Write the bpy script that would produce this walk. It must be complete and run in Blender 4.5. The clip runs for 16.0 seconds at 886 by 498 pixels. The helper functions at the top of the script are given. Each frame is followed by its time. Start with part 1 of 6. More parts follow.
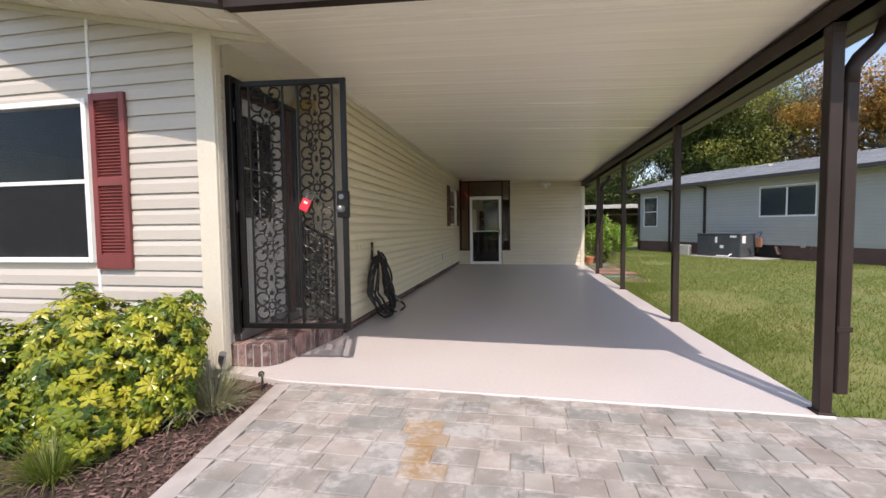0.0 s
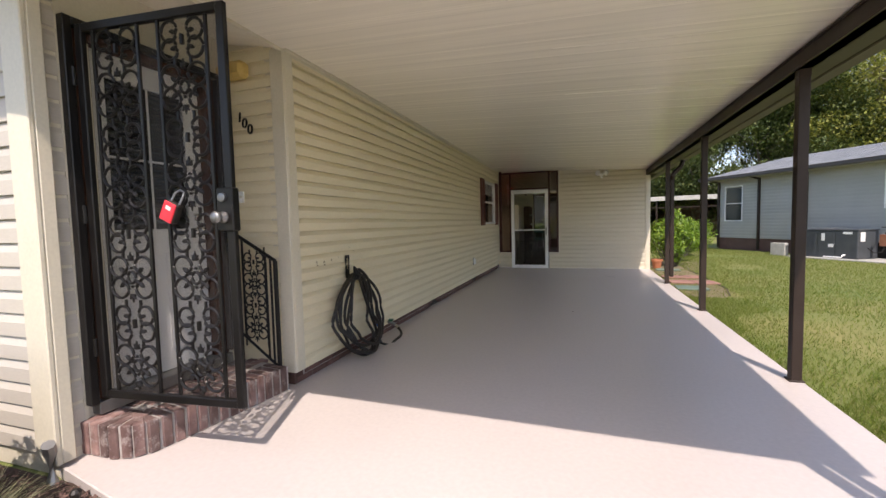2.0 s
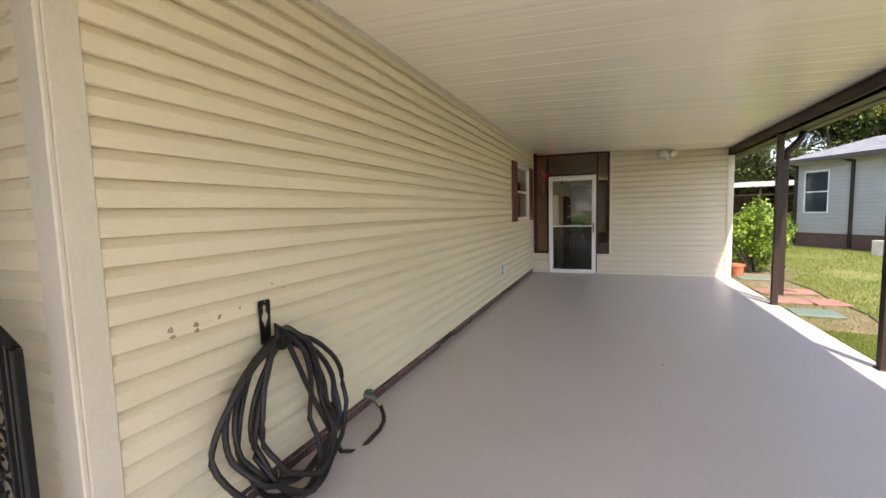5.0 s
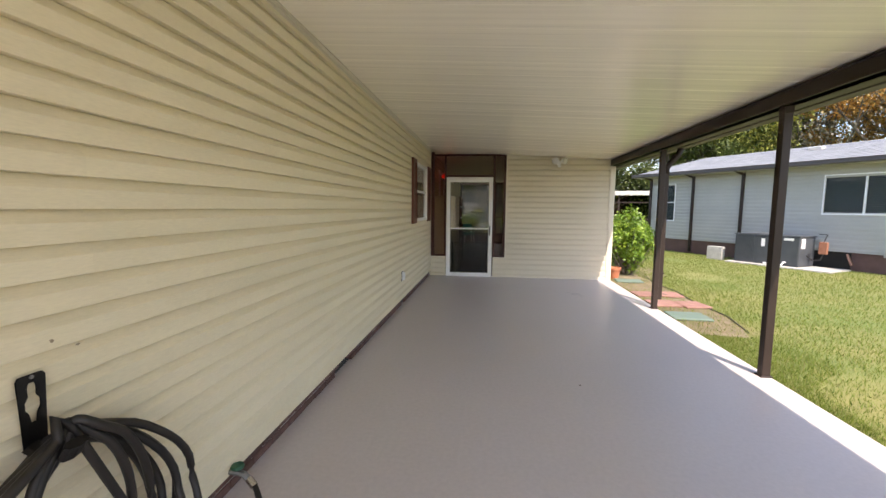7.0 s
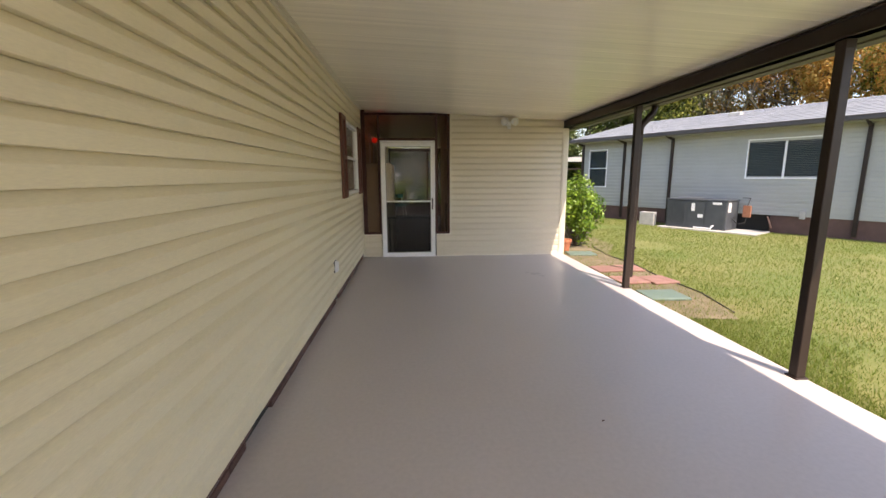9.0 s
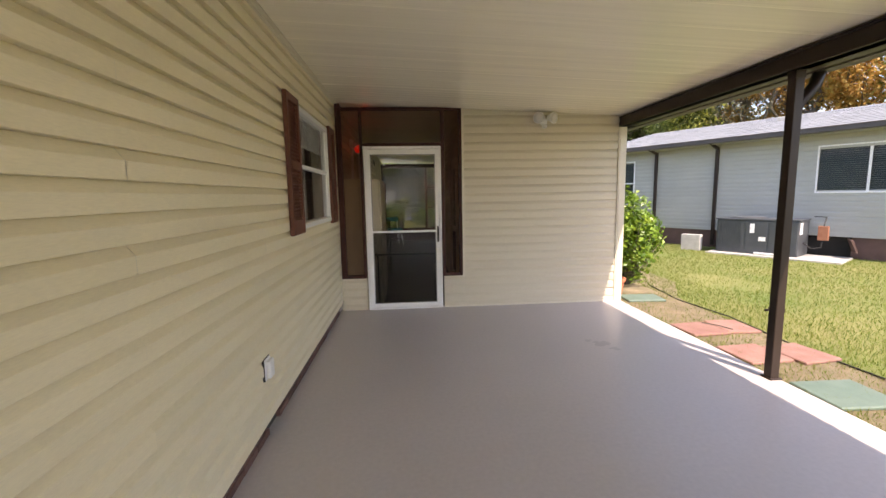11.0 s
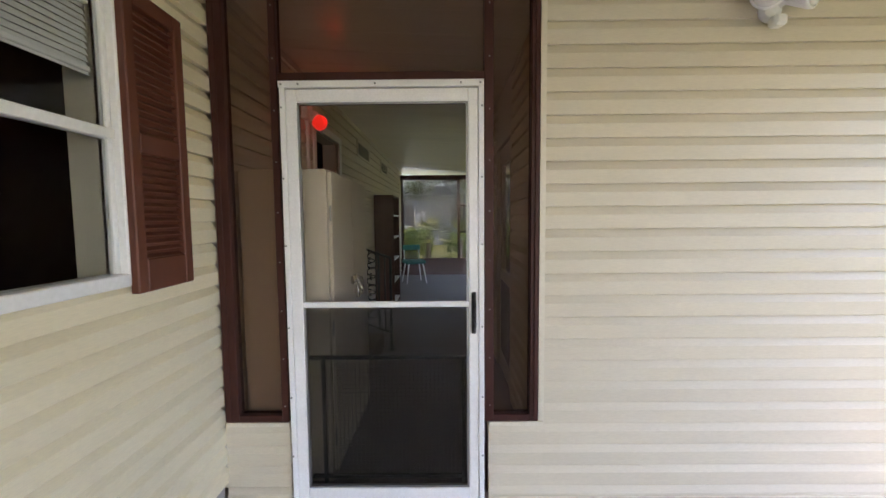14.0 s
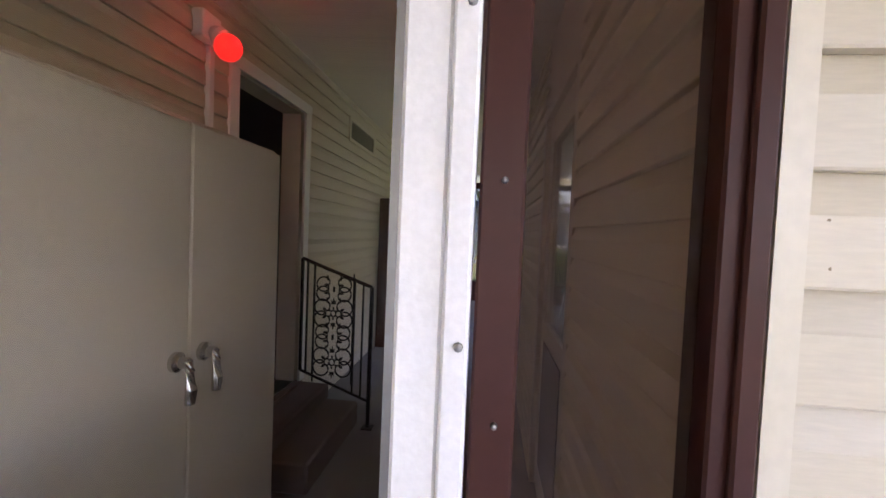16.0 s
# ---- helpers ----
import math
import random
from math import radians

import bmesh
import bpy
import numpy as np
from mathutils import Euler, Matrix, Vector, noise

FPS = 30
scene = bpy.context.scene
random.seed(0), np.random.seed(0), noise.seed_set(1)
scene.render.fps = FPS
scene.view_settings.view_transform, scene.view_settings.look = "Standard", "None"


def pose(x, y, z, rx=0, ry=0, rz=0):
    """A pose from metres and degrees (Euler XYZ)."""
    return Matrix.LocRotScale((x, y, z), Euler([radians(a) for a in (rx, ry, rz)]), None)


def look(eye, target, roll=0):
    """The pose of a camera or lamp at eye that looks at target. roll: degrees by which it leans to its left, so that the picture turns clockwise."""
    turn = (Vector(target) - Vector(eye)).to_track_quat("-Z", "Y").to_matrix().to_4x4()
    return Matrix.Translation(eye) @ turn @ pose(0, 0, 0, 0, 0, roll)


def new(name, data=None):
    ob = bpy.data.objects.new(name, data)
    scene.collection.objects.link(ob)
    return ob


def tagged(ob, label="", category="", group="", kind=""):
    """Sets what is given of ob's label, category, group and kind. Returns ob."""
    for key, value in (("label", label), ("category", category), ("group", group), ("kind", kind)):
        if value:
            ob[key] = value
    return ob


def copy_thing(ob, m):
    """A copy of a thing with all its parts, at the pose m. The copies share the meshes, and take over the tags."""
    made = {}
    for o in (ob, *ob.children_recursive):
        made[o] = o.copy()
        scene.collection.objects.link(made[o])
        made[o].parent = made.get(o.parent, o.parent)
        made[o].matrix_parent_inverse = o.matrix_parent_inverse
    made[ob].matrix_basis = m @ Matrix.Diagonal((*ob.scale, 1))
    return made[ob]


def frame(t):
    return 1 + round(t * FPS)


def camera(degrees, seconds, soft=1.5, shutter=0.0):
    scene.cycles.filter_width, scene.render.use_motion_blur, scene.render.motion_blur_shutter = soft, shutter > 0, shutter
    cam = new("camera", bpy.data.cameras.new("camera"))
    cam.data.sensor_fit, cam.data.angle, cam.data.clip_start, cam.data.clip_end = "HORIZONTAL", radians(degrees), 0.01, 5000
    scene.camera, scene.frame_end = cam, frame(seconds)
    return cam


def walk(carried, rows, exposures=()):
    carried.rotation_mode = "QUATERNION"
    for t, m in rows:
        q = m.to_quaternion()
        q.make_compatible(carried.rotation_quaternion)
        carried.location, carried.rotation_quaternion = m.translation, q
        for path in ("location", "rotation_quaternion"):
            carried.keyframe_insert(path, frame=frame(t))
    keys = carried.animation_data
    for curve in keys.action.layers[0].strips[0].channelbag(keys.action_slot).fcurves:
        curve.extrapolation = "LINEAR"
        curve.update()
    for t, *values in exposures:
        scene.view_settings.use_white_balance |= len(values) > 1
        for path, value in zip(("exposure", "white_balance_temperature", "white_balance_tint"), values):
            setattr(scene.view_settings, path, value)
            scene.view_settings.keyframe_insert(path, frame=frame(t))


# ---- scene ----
cam = camera(93.2, 16.0)
PATH = [
    (0, (1.885, -0.891, 1.153), (1.52, 1.073, 1.048), -0.7),
    (0.5, (1.948, -0.456, 1.151), (1.486, 1.487, 1.042), -0.9),
    (1, (2.049, -0.058, 1.173), (1.505, 1.863, 1.055), -1.0),
    (1.5, (2.14, 0.318, 1.234), (1.544, 2.223, 1.11), -1.3),
    (2, (2.16, 0.683, 1.256), (1.528, 2.577, 1.131), -1.4),
    (2.5, (2.174, 1.05, 1.291), (1.507, 2.93, 1.152), -1.1),
    (3, (2.178, 1.392, 1.338), (1.449, 3.249, 1.193), -1.1),
    (3.2, (2.149, 1.511, 1.332), (1.382, 3.351, 1.183), -1.2),
    (5.3, (1.426, 2.772, 1.402), (0.698, 4.626, 1.22), -1.6),
    (5.5, (1.336, 2.857, 1.424), (0.768, 4.764, 1.225), -1.3),
    (6, (1.347, 3.047, 1.437), (0.982, 5.002, 1.221), -1.2),
    (6.5, (1.329, 3.146, 1.428), (1.047, 5.117, 1.229), -0.4),
    (7, (1.277, 3.195, 1.437), (1.053, 5.173, 1.241), 0.6),
    (7.5, (1.243, 3.251, 1.446), (1.091, 5.233, 1.22), 1.2),
    (8, (1.148, 3.469, 1.4), (1.116, 5.448, 1.112), 1.3),
    (8.5, (1.023, 3.874, 1.436), (1.127, 5.843, 1.1), 0.7),
    (9, (0.916, 4.376, 1.448), (1.053, 6.342, 1.107), -0.2),
    (9.2, (0.88, 4.594, 1.443), (1.011, 6.561, 1.11), -0.4),
    (11.5, (0.929, 7.202, 1.46), (1.085, 9.183, 1.226), -1.1),
    (12, (0.971, 7.764, 1.462), (1.112, 9.748, 1.25), -1.5),
    (12.5, (1.024, 8.315, 1.475), (1.127, 10.303, 1.283), -1.3),
    (13, (1.066, 8.886, 1.467), (1.131, 10.877, 1.284), -1.0),
    (13.5, (1.138, 9.419, 1.444), (1.146, 11.412, 1.277), -0.5),
    (14, (1.123, 9.97, 1.429), (1.11, 11.965, 1.28), -0.5),
    (14.5, (1.165, 10.436, 1.385), (1.12, 12.434, 1.299), -0.1),
    (15, (1.193, 10.951, 1.421), (1.116, 12.946, 1.315), 1.2),
    (15.5, (1.242, 11.32, 1.407), (1.111, 13.313, 1.312), 1.6),
    (16, (1.322, 11.579, 1.407), (1.107, 13.566, 1.33), 2.4),
]
EXPOSURES = [
    (0, 0.78, 6800, 18), (1.5, 0.84, 7000, 18), (3, 1.43, 7000, 22), (5.5, 1.75, 7200, 20), (7, 1.68, 7050, 19), (9, 1.56, 7400, 21),
    (12, 1.92, 7500, 24), (13, 2.08, 7200, 24), (14, 2.55, 6500, 23), (15, 2.93, 6350, 28), (15.5, 3.08, 6300, 31), (16, 3.2, 6100, 34),
]
walk(cam, [(t, look(eye, target, roll)) for t, eye, target, roll in PATH], EXPOSURES)
# ---- end of walk ----

# ---- world, sun ----
world = bpy.data.worlds.new("sky")
scene.world = world
world.use_nodes = True
wn = world.node_tree
sky = wn.nodes.new("ShaderNodeTexSky")
sky.sky_type = "NISHITA"
sky.sun_disc = False
SUN_DIR = Vector((0.24, -0.68, 1.0)).normalized()
sky.sun_elevation = math.asin(SUN_DIR.z)
sky.sun_rotation = math.atan2(SUN_DIR.x, SUN_DIR.y)
wn.links.new(sky.outputs[0], wn.nodes["Background"].inputs[0])
wn.nodes["Background"].inputs[1].default_value = 0.148
sun = new("sun", bpy.data.lights.new("sun", "SUN"))
sun.data.energy, sun.data.angle, sun.data.color = 2.85, radians(0.5), (1.0, 0.94, 0.86)
sun.matrix_world = look(SUN_DIR * 40, (0, 0, 0))


# ---- materials ----
def mat_new(name):
    m = bpy.data.materials.new(name)
    m.use_nodes = True
    nt = m.node_tree
    return m, nt, nt.nodes["Principled BSDF"]


def surface(name, c1, c2, rough=0.6, metal=0.0, scale=4.0, fine=60.0, bump=0.15, vary=0.0, stretch=(1, 1, 1), island=0.0, spec=0.5, depth=0.004):
    """Two-scale mottled surface: broad stains between c1 and c2, fine grain, bump; vary tints each piece."""
    m, nt, b = mat_new(name)
    N, L = nt.nodes.new, nt.links.new
    geo = N("ShaderNodeNewGeometry")
    mp = N("ShaderNodeMapping")
    mp.inputs["Scale"].default_value = stretch
    L(geo.outputs["Position"], mp.inputs[0])
    n1, n2 = N("ShaderNodeTexNoise"), N("ShaderNodeTexNoise")
    n1.inputs["Scale"].default_value, n1.inputs["Detail"].default_value = scale, 5
    n2.inputs["Scale"].default_value, n2.inputs["Detail"].default_value = fine, 3
    L(mp.outputs[0], n1.inputs[0])
    L(mp.outputs[0], n2.inputs[0])
    mx = N("ShaderNodeMix")
    mx.data_type = "RGBA"
    ramp = N("ShaderNodeMapRange")
    ramp.inputs[1].default_value, ramp.inputs[2].default_value = 0.3, 0.7
    L(n1.outputs[0], ramp.inputs[0])
    L(ramp.outputs[0], mx.inputs[0])
    mx.inputs[6].default_value, mx.inputs[7].default_value = (*c1, 1), (*c2, 1)
    out = mx.outputs[2]
    g = N("ShaderNodeMapRange")
    g.inputs[3].default_value, g.inputs[4].default_value = 0.9, 1.1
    L(n2.outputs[0], g.inputs[0])
    mul = N("ShaderNodeMix")
    mul.data_type, mul.blend_type = "RGBA", "MULTIPLY"
    mul.inputs[0].default_value = 1.0
    L(out, mul.inputs[6])
    L(g.outputs[0], mul.inputs[7])
    out = mul.outputs[2]
    if vary or island:
        hsv = N("ShaderNodeHueSaturation")
        r = N("ShaderNodeMapRange")
        k = vary or island
        r.inputs[3].default_value, r.inputs[4].default_value = 1 - k, 1 + k
        if vary:
            L(N("ShaderNodeObjectInfo").outputs["Random"], r.inputs[0])
        else:
            L(geo.outputs["Random Per Island"], r.inputs[0])
        L(r.outputs[0], hsv.inputs["Value"])
        L(out, hsv.inputs["Color"])
        out = hsv.outputs[0]
    L(out, b.inputs["Base Color"])
    rr = N("ShaderNodeMapRange")
    rr.inputs[3].default_value, rr.inputs[4].default_value = max(rough - 0.1, 0.02), min(rough + 0.1, 1)
    L(n1.outputs[0], rr.inputs[0])
    L(rr.outputs[0], b.inputs["Roughness"])
    b.inputs["Metallic"].default_value = metal
    b.inputs["Specular IOR Level"].default_value = spec
    if bump:
        bp = N("ShaderNodeBump")
        bp.inputs["Strength"].default_value, bp.inputs["Distance"].default_value = bump, depth
        L(n2.outputs[0], bp.inputs["Height"])
        L(bp.outputs[0], b.inputs["Normal"])
    return m


def clear(name, tint, gloss=1.0, rough=0.02, base=0.018):
    """Thin glazing: tinted see-through with a Fresnel gloss."""
    m, nt, b = mat_new(name)
    N, L = nt.nodes.new, nt.links.new
    nt.nodes.remove(b)
    t, g, mx, fr = N("ShaderNodeBsdfTransparent"), N("ShaderNodeBsdfGlossy"), N("ShaderNodeMixShader"), N("ShaderNodeLayerWeight")
    pw, sc = N("ShaderNodeMath"), N("ShaderNodeMath")
    pw.operation, sc.operation = "POWER", "MULTIPLY_ADD"
    pw.inputs[1].default_value, sc.inputs[1].default_value, sc.inputs[2].default_value = 5.0, 0.8, base
    t.inputs[0].default_value = (*tint, 1)
    g.inputs["Roughness"].default_value = rough
    g.inputs[0].default_value = (gloss, gloss, gloss, 1)
    fr.inputs[0].default_value = 0.5
    L(fr.outputs["Facing"], pw.inputs[0])
    L(pw.outputs[0], sc.inputs[0])
    L(sc.outputs[0], mx.inputs[0])
    L(t.outputs[0], mx.inputs[1])
    L(g.outputs[0], mx.inputs[2])
    L(mx.outputs[0], nt.nodes["Material Output"].inputs[0])
    return m


def leafy(name, cols, rough=0.45, trans=0.35):
    """Leaf colours picked per leaf from a ramp, partly see-through to light."""
    m, nt, b = mat_new(name)
    N, L = nt.nodes.new, nt.links.new
    geo, rp = N("ShaderNodeNewGeometry"), N("ShaderNodeValToRGB")
    L(geo.outputs["Random Per Island"], rp.inputs[0])
    e = rp.color_ramp.elements
    while len(e) < len(cols):
        e.new(0.5)
    for i, c in enumerate(cols):
        e[i].position, e[i].color = i / (len(cols) - 1), (*c, 1)
    no = N("ShaderNodeTexNoise")
    no.inputs["Scale"].default_value = 45
    L(geo.outputs["Position"], no.inputs[0])
    mul = N("ShaderNodeMix")
    mul.data_type, mul.blend_type = "RGBA", "MULTIPLY"
    mul.inputs[0].default_value = 0.5
    L(rp.outputs[0], mul.inputs[6])
    L(no.outputs[0], mul.inputs[7])
    L(mul.outputs[2], b.inputs["Base Color"])
    b.inputs["Roughness"].default_value = rough
    tr, mx = N("ShaderNodeBsdfTranslucent"), N("ShaderNodeMixShader")
    L(mul.outputs[2], tr.inputs[0])
    mx.inputs[0].default_value = trans
    L(b.outputs[0], mx.inputs[1])
    L(tr.outputs[0], mx.inputs[2])
    L(mx.outputs[0], nt.nodes["Material Output"].inputs[0])
    return m


def glow(name, col, strength):
    m, nt, b = mat_new(name)
    b.inputs["Base Color"].default_value = (*col, 1)
    b.inputs["Emission Color"].default_value = (*col, 1)
    b.inputs["Emission Strength"].default_value = strength
    return m


def stained(m, pale, low, high, scale):
    """Lays a broken pale film over a material's colour."""
    nt = m.node_tree
    b = nt.nodes["Principled BSDF"]
    src = b.inputs["Base Color"].links[0].from_socket
    geo, no, no2 = nt.nodes.new("ShaderNodeNewGeometry"), nt.nodes.new("ShaderNodeTexNoise"), nt.nodes.new("ShaderNodeTexNoise")
    no.inputs["Scale"].default_value, no.inputs["Detail"].default_value, no.inputs["Roughness"].default_value = scale, 6, 0.62
    no2.inputs["Scale"].default_value, no2.inputs["Detail"].default_value = scale * 7, 4
    nt.links.new(geo.outputs["Position"], no.inputs[0])
    nt.links.new(geo.outputs["Position"], no2.inputs[0])
    ad = nt.nodes.new("ShaderNodeMath")
    ad.operation = "MULTIPLY_ADD"
    ad.inputs[1].default_value = 0.35
    nt.links.new(no2.outputs[0], ad.inputs[0])
    nt.links.new(no.outputs[0], ad.inputs[2])
    mr = nt.nodes.new("ShaderNodeMapRange")
    mr.inputs[1].default_value, mr.inputs[2].default_value, mr.inputs[4].default_value = low, high, 0.55
    nt.links.new(ad.outputs[0], mr.inputs[0])
    mx = nt.nodes.new("ShaderNodeMix")
    mx.data_type = "RGBA"
    nt.links.new(mr.outputs[0], mx.inputs[0])
    nt.links.new(src, mx.inputs[6])
    mx.inputs[7].default_value = (*pale, 1)
    nt.links.new(mx.outputs[2], b.inputs["Base Color"])
    return m


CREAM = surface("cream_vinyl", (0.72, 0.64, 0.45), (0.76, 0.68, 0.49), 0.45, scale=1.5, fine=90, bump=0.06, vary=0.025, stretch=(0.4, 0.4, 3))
# Cream darkened on front and entry walls; lower brightness put into the colour.
CREAM_FRONT_DIM = surface("dimmed_front_vinyl", (0.47, 0.43, 0.37), (0.51, 0.47, 0.405), 0.45, scale=1.5, fine=90, bump=0.06, vary=0.025, stretch=(0.4, 0.4, 3))
# Same cream toned down where end and porch walls receive less light.
CREAM_REAR_DIM = surface("dimmed_rear_vinyl", (0.555, 0.50, 0.385), (0.595, 0.54, 0.42), 0.45, scale=1.5, fine=90, bump=0.06, vary=0.025, stretch=(0.4, 0.4, 3))
CREAM_TRIM = surface("cream_trim", (0.60, 0.555, 0.44), (0.65, 0.60, 0.485), 0.4, scale=2, bump=0.04)
CEIL = surface("ceiling_paint", (0.90, 0.85, 0.73), (0.92, 0.87, 0.75), 0.24, scale=0.8, fine=7, bump=0.16, stretch=(0.10, 3, 1))
SLAB = surface("painted_concrete", (0.51, 0.465, 0.443), (0.55, 0.50, 0.478), 0.345, scale=0.9, fine=35, bump=0.12, depth=0.002)
BROWN = surface("brown_aluminium", (0.027, 0.018, 0.0145), (0.038, 0.026, 0.021), 0.45, scale=3, bump=0.05, spec=0.25)
BROWN_RED = surface("dark_brown_frame", (0.040, 0.013, 0.010), (0.060, 0.020, 0.015), 0.42, scale=5, bump=0.1, spec=0.2)
SHUTTER = surface("shutter_brown", (0.10, 0.031, 0.017), (0.135, 0.042, 0.023), 0.5, scale=4, bump=0.08)
SHUTTER_RED = surface("shutter_maroon", (0.17, 0.035, 0.032), (0.21, 0.05, 0.045), 0.5, scale=4, bump=0.08)
WHITE = surface("white_paint", (0.78, 0.78, 0.77), (0.82, 0.82, 0.81), 0.4, scale=3, bump=0.05)
WHITE_OLD = surface("worn_white_paint", (0.77, 0.77, 0.77), (0.81, 0.81, 0.81), 0.42, scale=9, fine=120, bump=0.12)
IRON = surface("black_iron", (0.007, 0.0062, 0.006), (0.011, 0.010, 0.0095), 0.36, scale=8, fine=140, bump=0.2, spec=0.3)
BRICK = surface("brown_brick", (0.085, 0.042, 0.034), (0.15, 0.075, 0.06), 0.8, scale=14, fine=150, bump=0.5, vary=0.35)
MORTAR = surface("mortar", (0.30, 0.27, 0.25), (0.42, 0.385, 0.36), 0.9, scale=20, fine=200, bump=0.5)
STEP_BRICK = stained(surface("step_brick", (0.085, 0.045, 0.04), (0.24, 0.15, 0.135), 0.8, scale=9, fine=150, bump=0.5, vary=0.45), (0.40, 0.36, 0.34), 0.70, 0.88, 14)
PAVER = surface("grey_paver", (0.21, 0.19, 0.165), (0.34, 0.31, 0.275), 0.85, scale=5, fine=120, bump=0.6, vary=0.15)
PAVER_PINK = surface("pink_paver", (0.23, 0.20, 0.175), (0.35, 0.31, 0.275), 0.85, scale=5, fine=120, bump=0.6, vary=0.14)
PAVER_BLUE = surface("blue_grey_paver", (0.19, 0.185, 0.165), (0.31, 0.30, 0.275), 0.85, scale=5, fine=120, bump=0.6, vary=0.14)
PAVER_RUST = surface("rust_stained_paver", (0.27, 0.165, 0.07), (0.31, 0.26, 0.20), 0.85, scale=6, fine=120, bump=0.6, vary=0.12)
for m in (PAVER, PAVER_PINK, PAVER_BLUE, PAVER_RUST):
    stained(m, (0.47, 0.44, 0.41), 0.66, 0.80, 4.5)
SAND = surface("joint_sand", (0.25, 0.22, 0.19), (0.38, 0.34, 0.30), 0.95, scale=12, fine=200, bump=0.5)
CURB = surface("concrete_edging", (0.33, 0.30, 0.275), (0.44, 0.40, 0.37), 0.8, scale=6, fine=120, bump=0.4)
MULCH = surface("bark_mulch", (0.075, 0.04, 0.032), (0.19, 0.115, 0.095), 0.9, scale=25, fine=160, bump=0.7, island=0.55)
SOIL = surface("dark_soil", (0.035, 0.022, 0.016), (0.07, 0.045, 0.032), 0.95, scale=10, fine=100, bump=0.6)
LAWN = surface("lawn", (0.105, 0.15, 0.027), (0.225, 0.21, 0.072), 0.9, scale=0.7, fine=45, bump=0.6, depth=0.02)
GRASS = leafy("grass_blades", [(0.13, 0.20, 0.025), (0.20, 0.28, 0.035), (0.24, 0.32, 0.05), (0.42, 0.39, 0.15)], 0.5, 0.45)
BUSH_LEAF = leafy("variegated_leaf", [(0.035, 0.08, 0.010), (0.13, 0.21, 0.018), (0.32, 0.38, 0.03), (0.64, 0.60, 0.06), (0.15, 0.23, 0.02)], 0.3, 0.3)
HEDGE_LEAF = leafy("green_leaf", [(0.08, 0.17, 0.015), (0.22, 0.38, 0.035), (0.36, 0.50, 0.06)], 0.35, 0.35)
TUFT_LEAF = leafy("liriope_leaf", [(0.26, 0.26, 0.13), (0.58, 0.55, 0.36), (0.32, 0.34, 0.15)], 0.5, 0.25)
BARK = surface("bark", (0.09, 0.075, 0.06), (0.17, 0.15, 0.125), 0.9, scale=5, fine=40, bump=0.6, stretch=(1, 1, 0.3))
TREE_GREEN = leafy("tree_green", [(0.03, 0.055, 0.016), (0.09, 0.14, 0.03), (0.18, 0.22, 0.05)], 0.6, 0.25)
TREE_LIGHT = leafy("tree_light_green", [(0.20, 0.24, 0.04), (0.38, 0.42, 0.08), (0.54, 0.52, 0.13)], 0.6, 0.35)
TREE_RUST = leafy("tree_rust", [(0.42, 0.21, 0.05), (0.78, 0.45, 0.12), (0.68, 0.53, 0.18)], 0.6, 0.45)
TREE_GREY = leafy("tree_moss_grey", [(0.16, 0.15, 0.11), (0.30, 0.28, 0.22), (0.13, 0.14, 0.08)], 0.7, 0.2)
GUTTER_PALE = surface("taupe_gutter", (0.07, 0.058, 0.048), (0.09, 0.075, 0.062), 0.5, scale=3, bump=0.05)
FLASHING = surface("brown_flashing", (0.038, 0.029, 0.023), (0.05, 0.039, 0.031), 0.5, scale=3, bump=0.05)
GUTTER_DARK = surface("dark_gutter", (0.05, 0.042, 0.038), (0.065, 0.055, 0.05), 0.45, scale=3, bump=0.05)
RUBBER = surface("black_rubber", (0.010, 0.008, 0.007), (0.020, 0.016, 0.013), 0.5, scale=10, bump=0.1)
CHROME = surface("brushed_chrome", (0.55, 0.54, 0.52), (0.65, 0.64, 0.62), 0.25, 1.0, bump=0.03)
STEEL = surface("grey_steel", (0.22, 0.22, 0.22), (0.3, 0.3, 0.3), 0.4, 0.8, bump=0.05)
RED = surface("red_plastic", (0.62, 0.02, 0.035), (0.70, 0.03, 0.05), 0.35, bump=0.03)
WINDOW_BLIND = surface("blue_grey_blind", (0.035, 0.05, 0.055), (0.05, 0.068, 0.075), 0.6, bump=0.03)
BLUE = surface("blue_plastic", (0.02, 0.12, 0.5), (0.03, 0.15, 0.55), 0.4, bump=0.03)
GREEN_METAL = surface("green_valve", (0.02, 0.10, 0.05), (0.03, 0.14, 0.07), 0.5, bump=0.05)
BEIGE = surface("beige_enamel", (0.52, 0.47, 0.37), (0.56, 0.51, 0.41), 0.38, scale=1.5, bump=0.04)
DARK_WOOD = surface("dark_wood", (0.06, 0.025, 0.016), (0.11, 0.048, 0.03), 0.5, scale=5, fine=60, bump=0.15, stretch=(4, 4, 0.5), spec=0.25)
CARPET = surface("grey_carpet", (0.19, 0.18, 0.18), (0.24, 0.23, 0.23), 0.95, scale=3, fine=300, bump=0.5)
CARPET_BROWN = surface("brown_carpet", (0.12, 0.085, 0.075), (0.16, 0.115, 0.10), 0.95, scale=5, fine=300, bump=0.5)
TEAL = surface("teal_fabric", (0.03, 0.16, 0.145), (0.04, 0.21, 0.19), 0.8, scale=10, fine=200, bump=0.3)
YELLOWED = surface("yellowed_plastic", (0.52, 0.36, 0.10), (0.60, 0.44, 0.16), 0.5, scale=10, bump=0.1)
TERRACOTTA = surface("terracotta", (0.40, 0.13, 0.06), (0.48, 0.18, 0.09), 0.8, scale=10, bump=0.2)
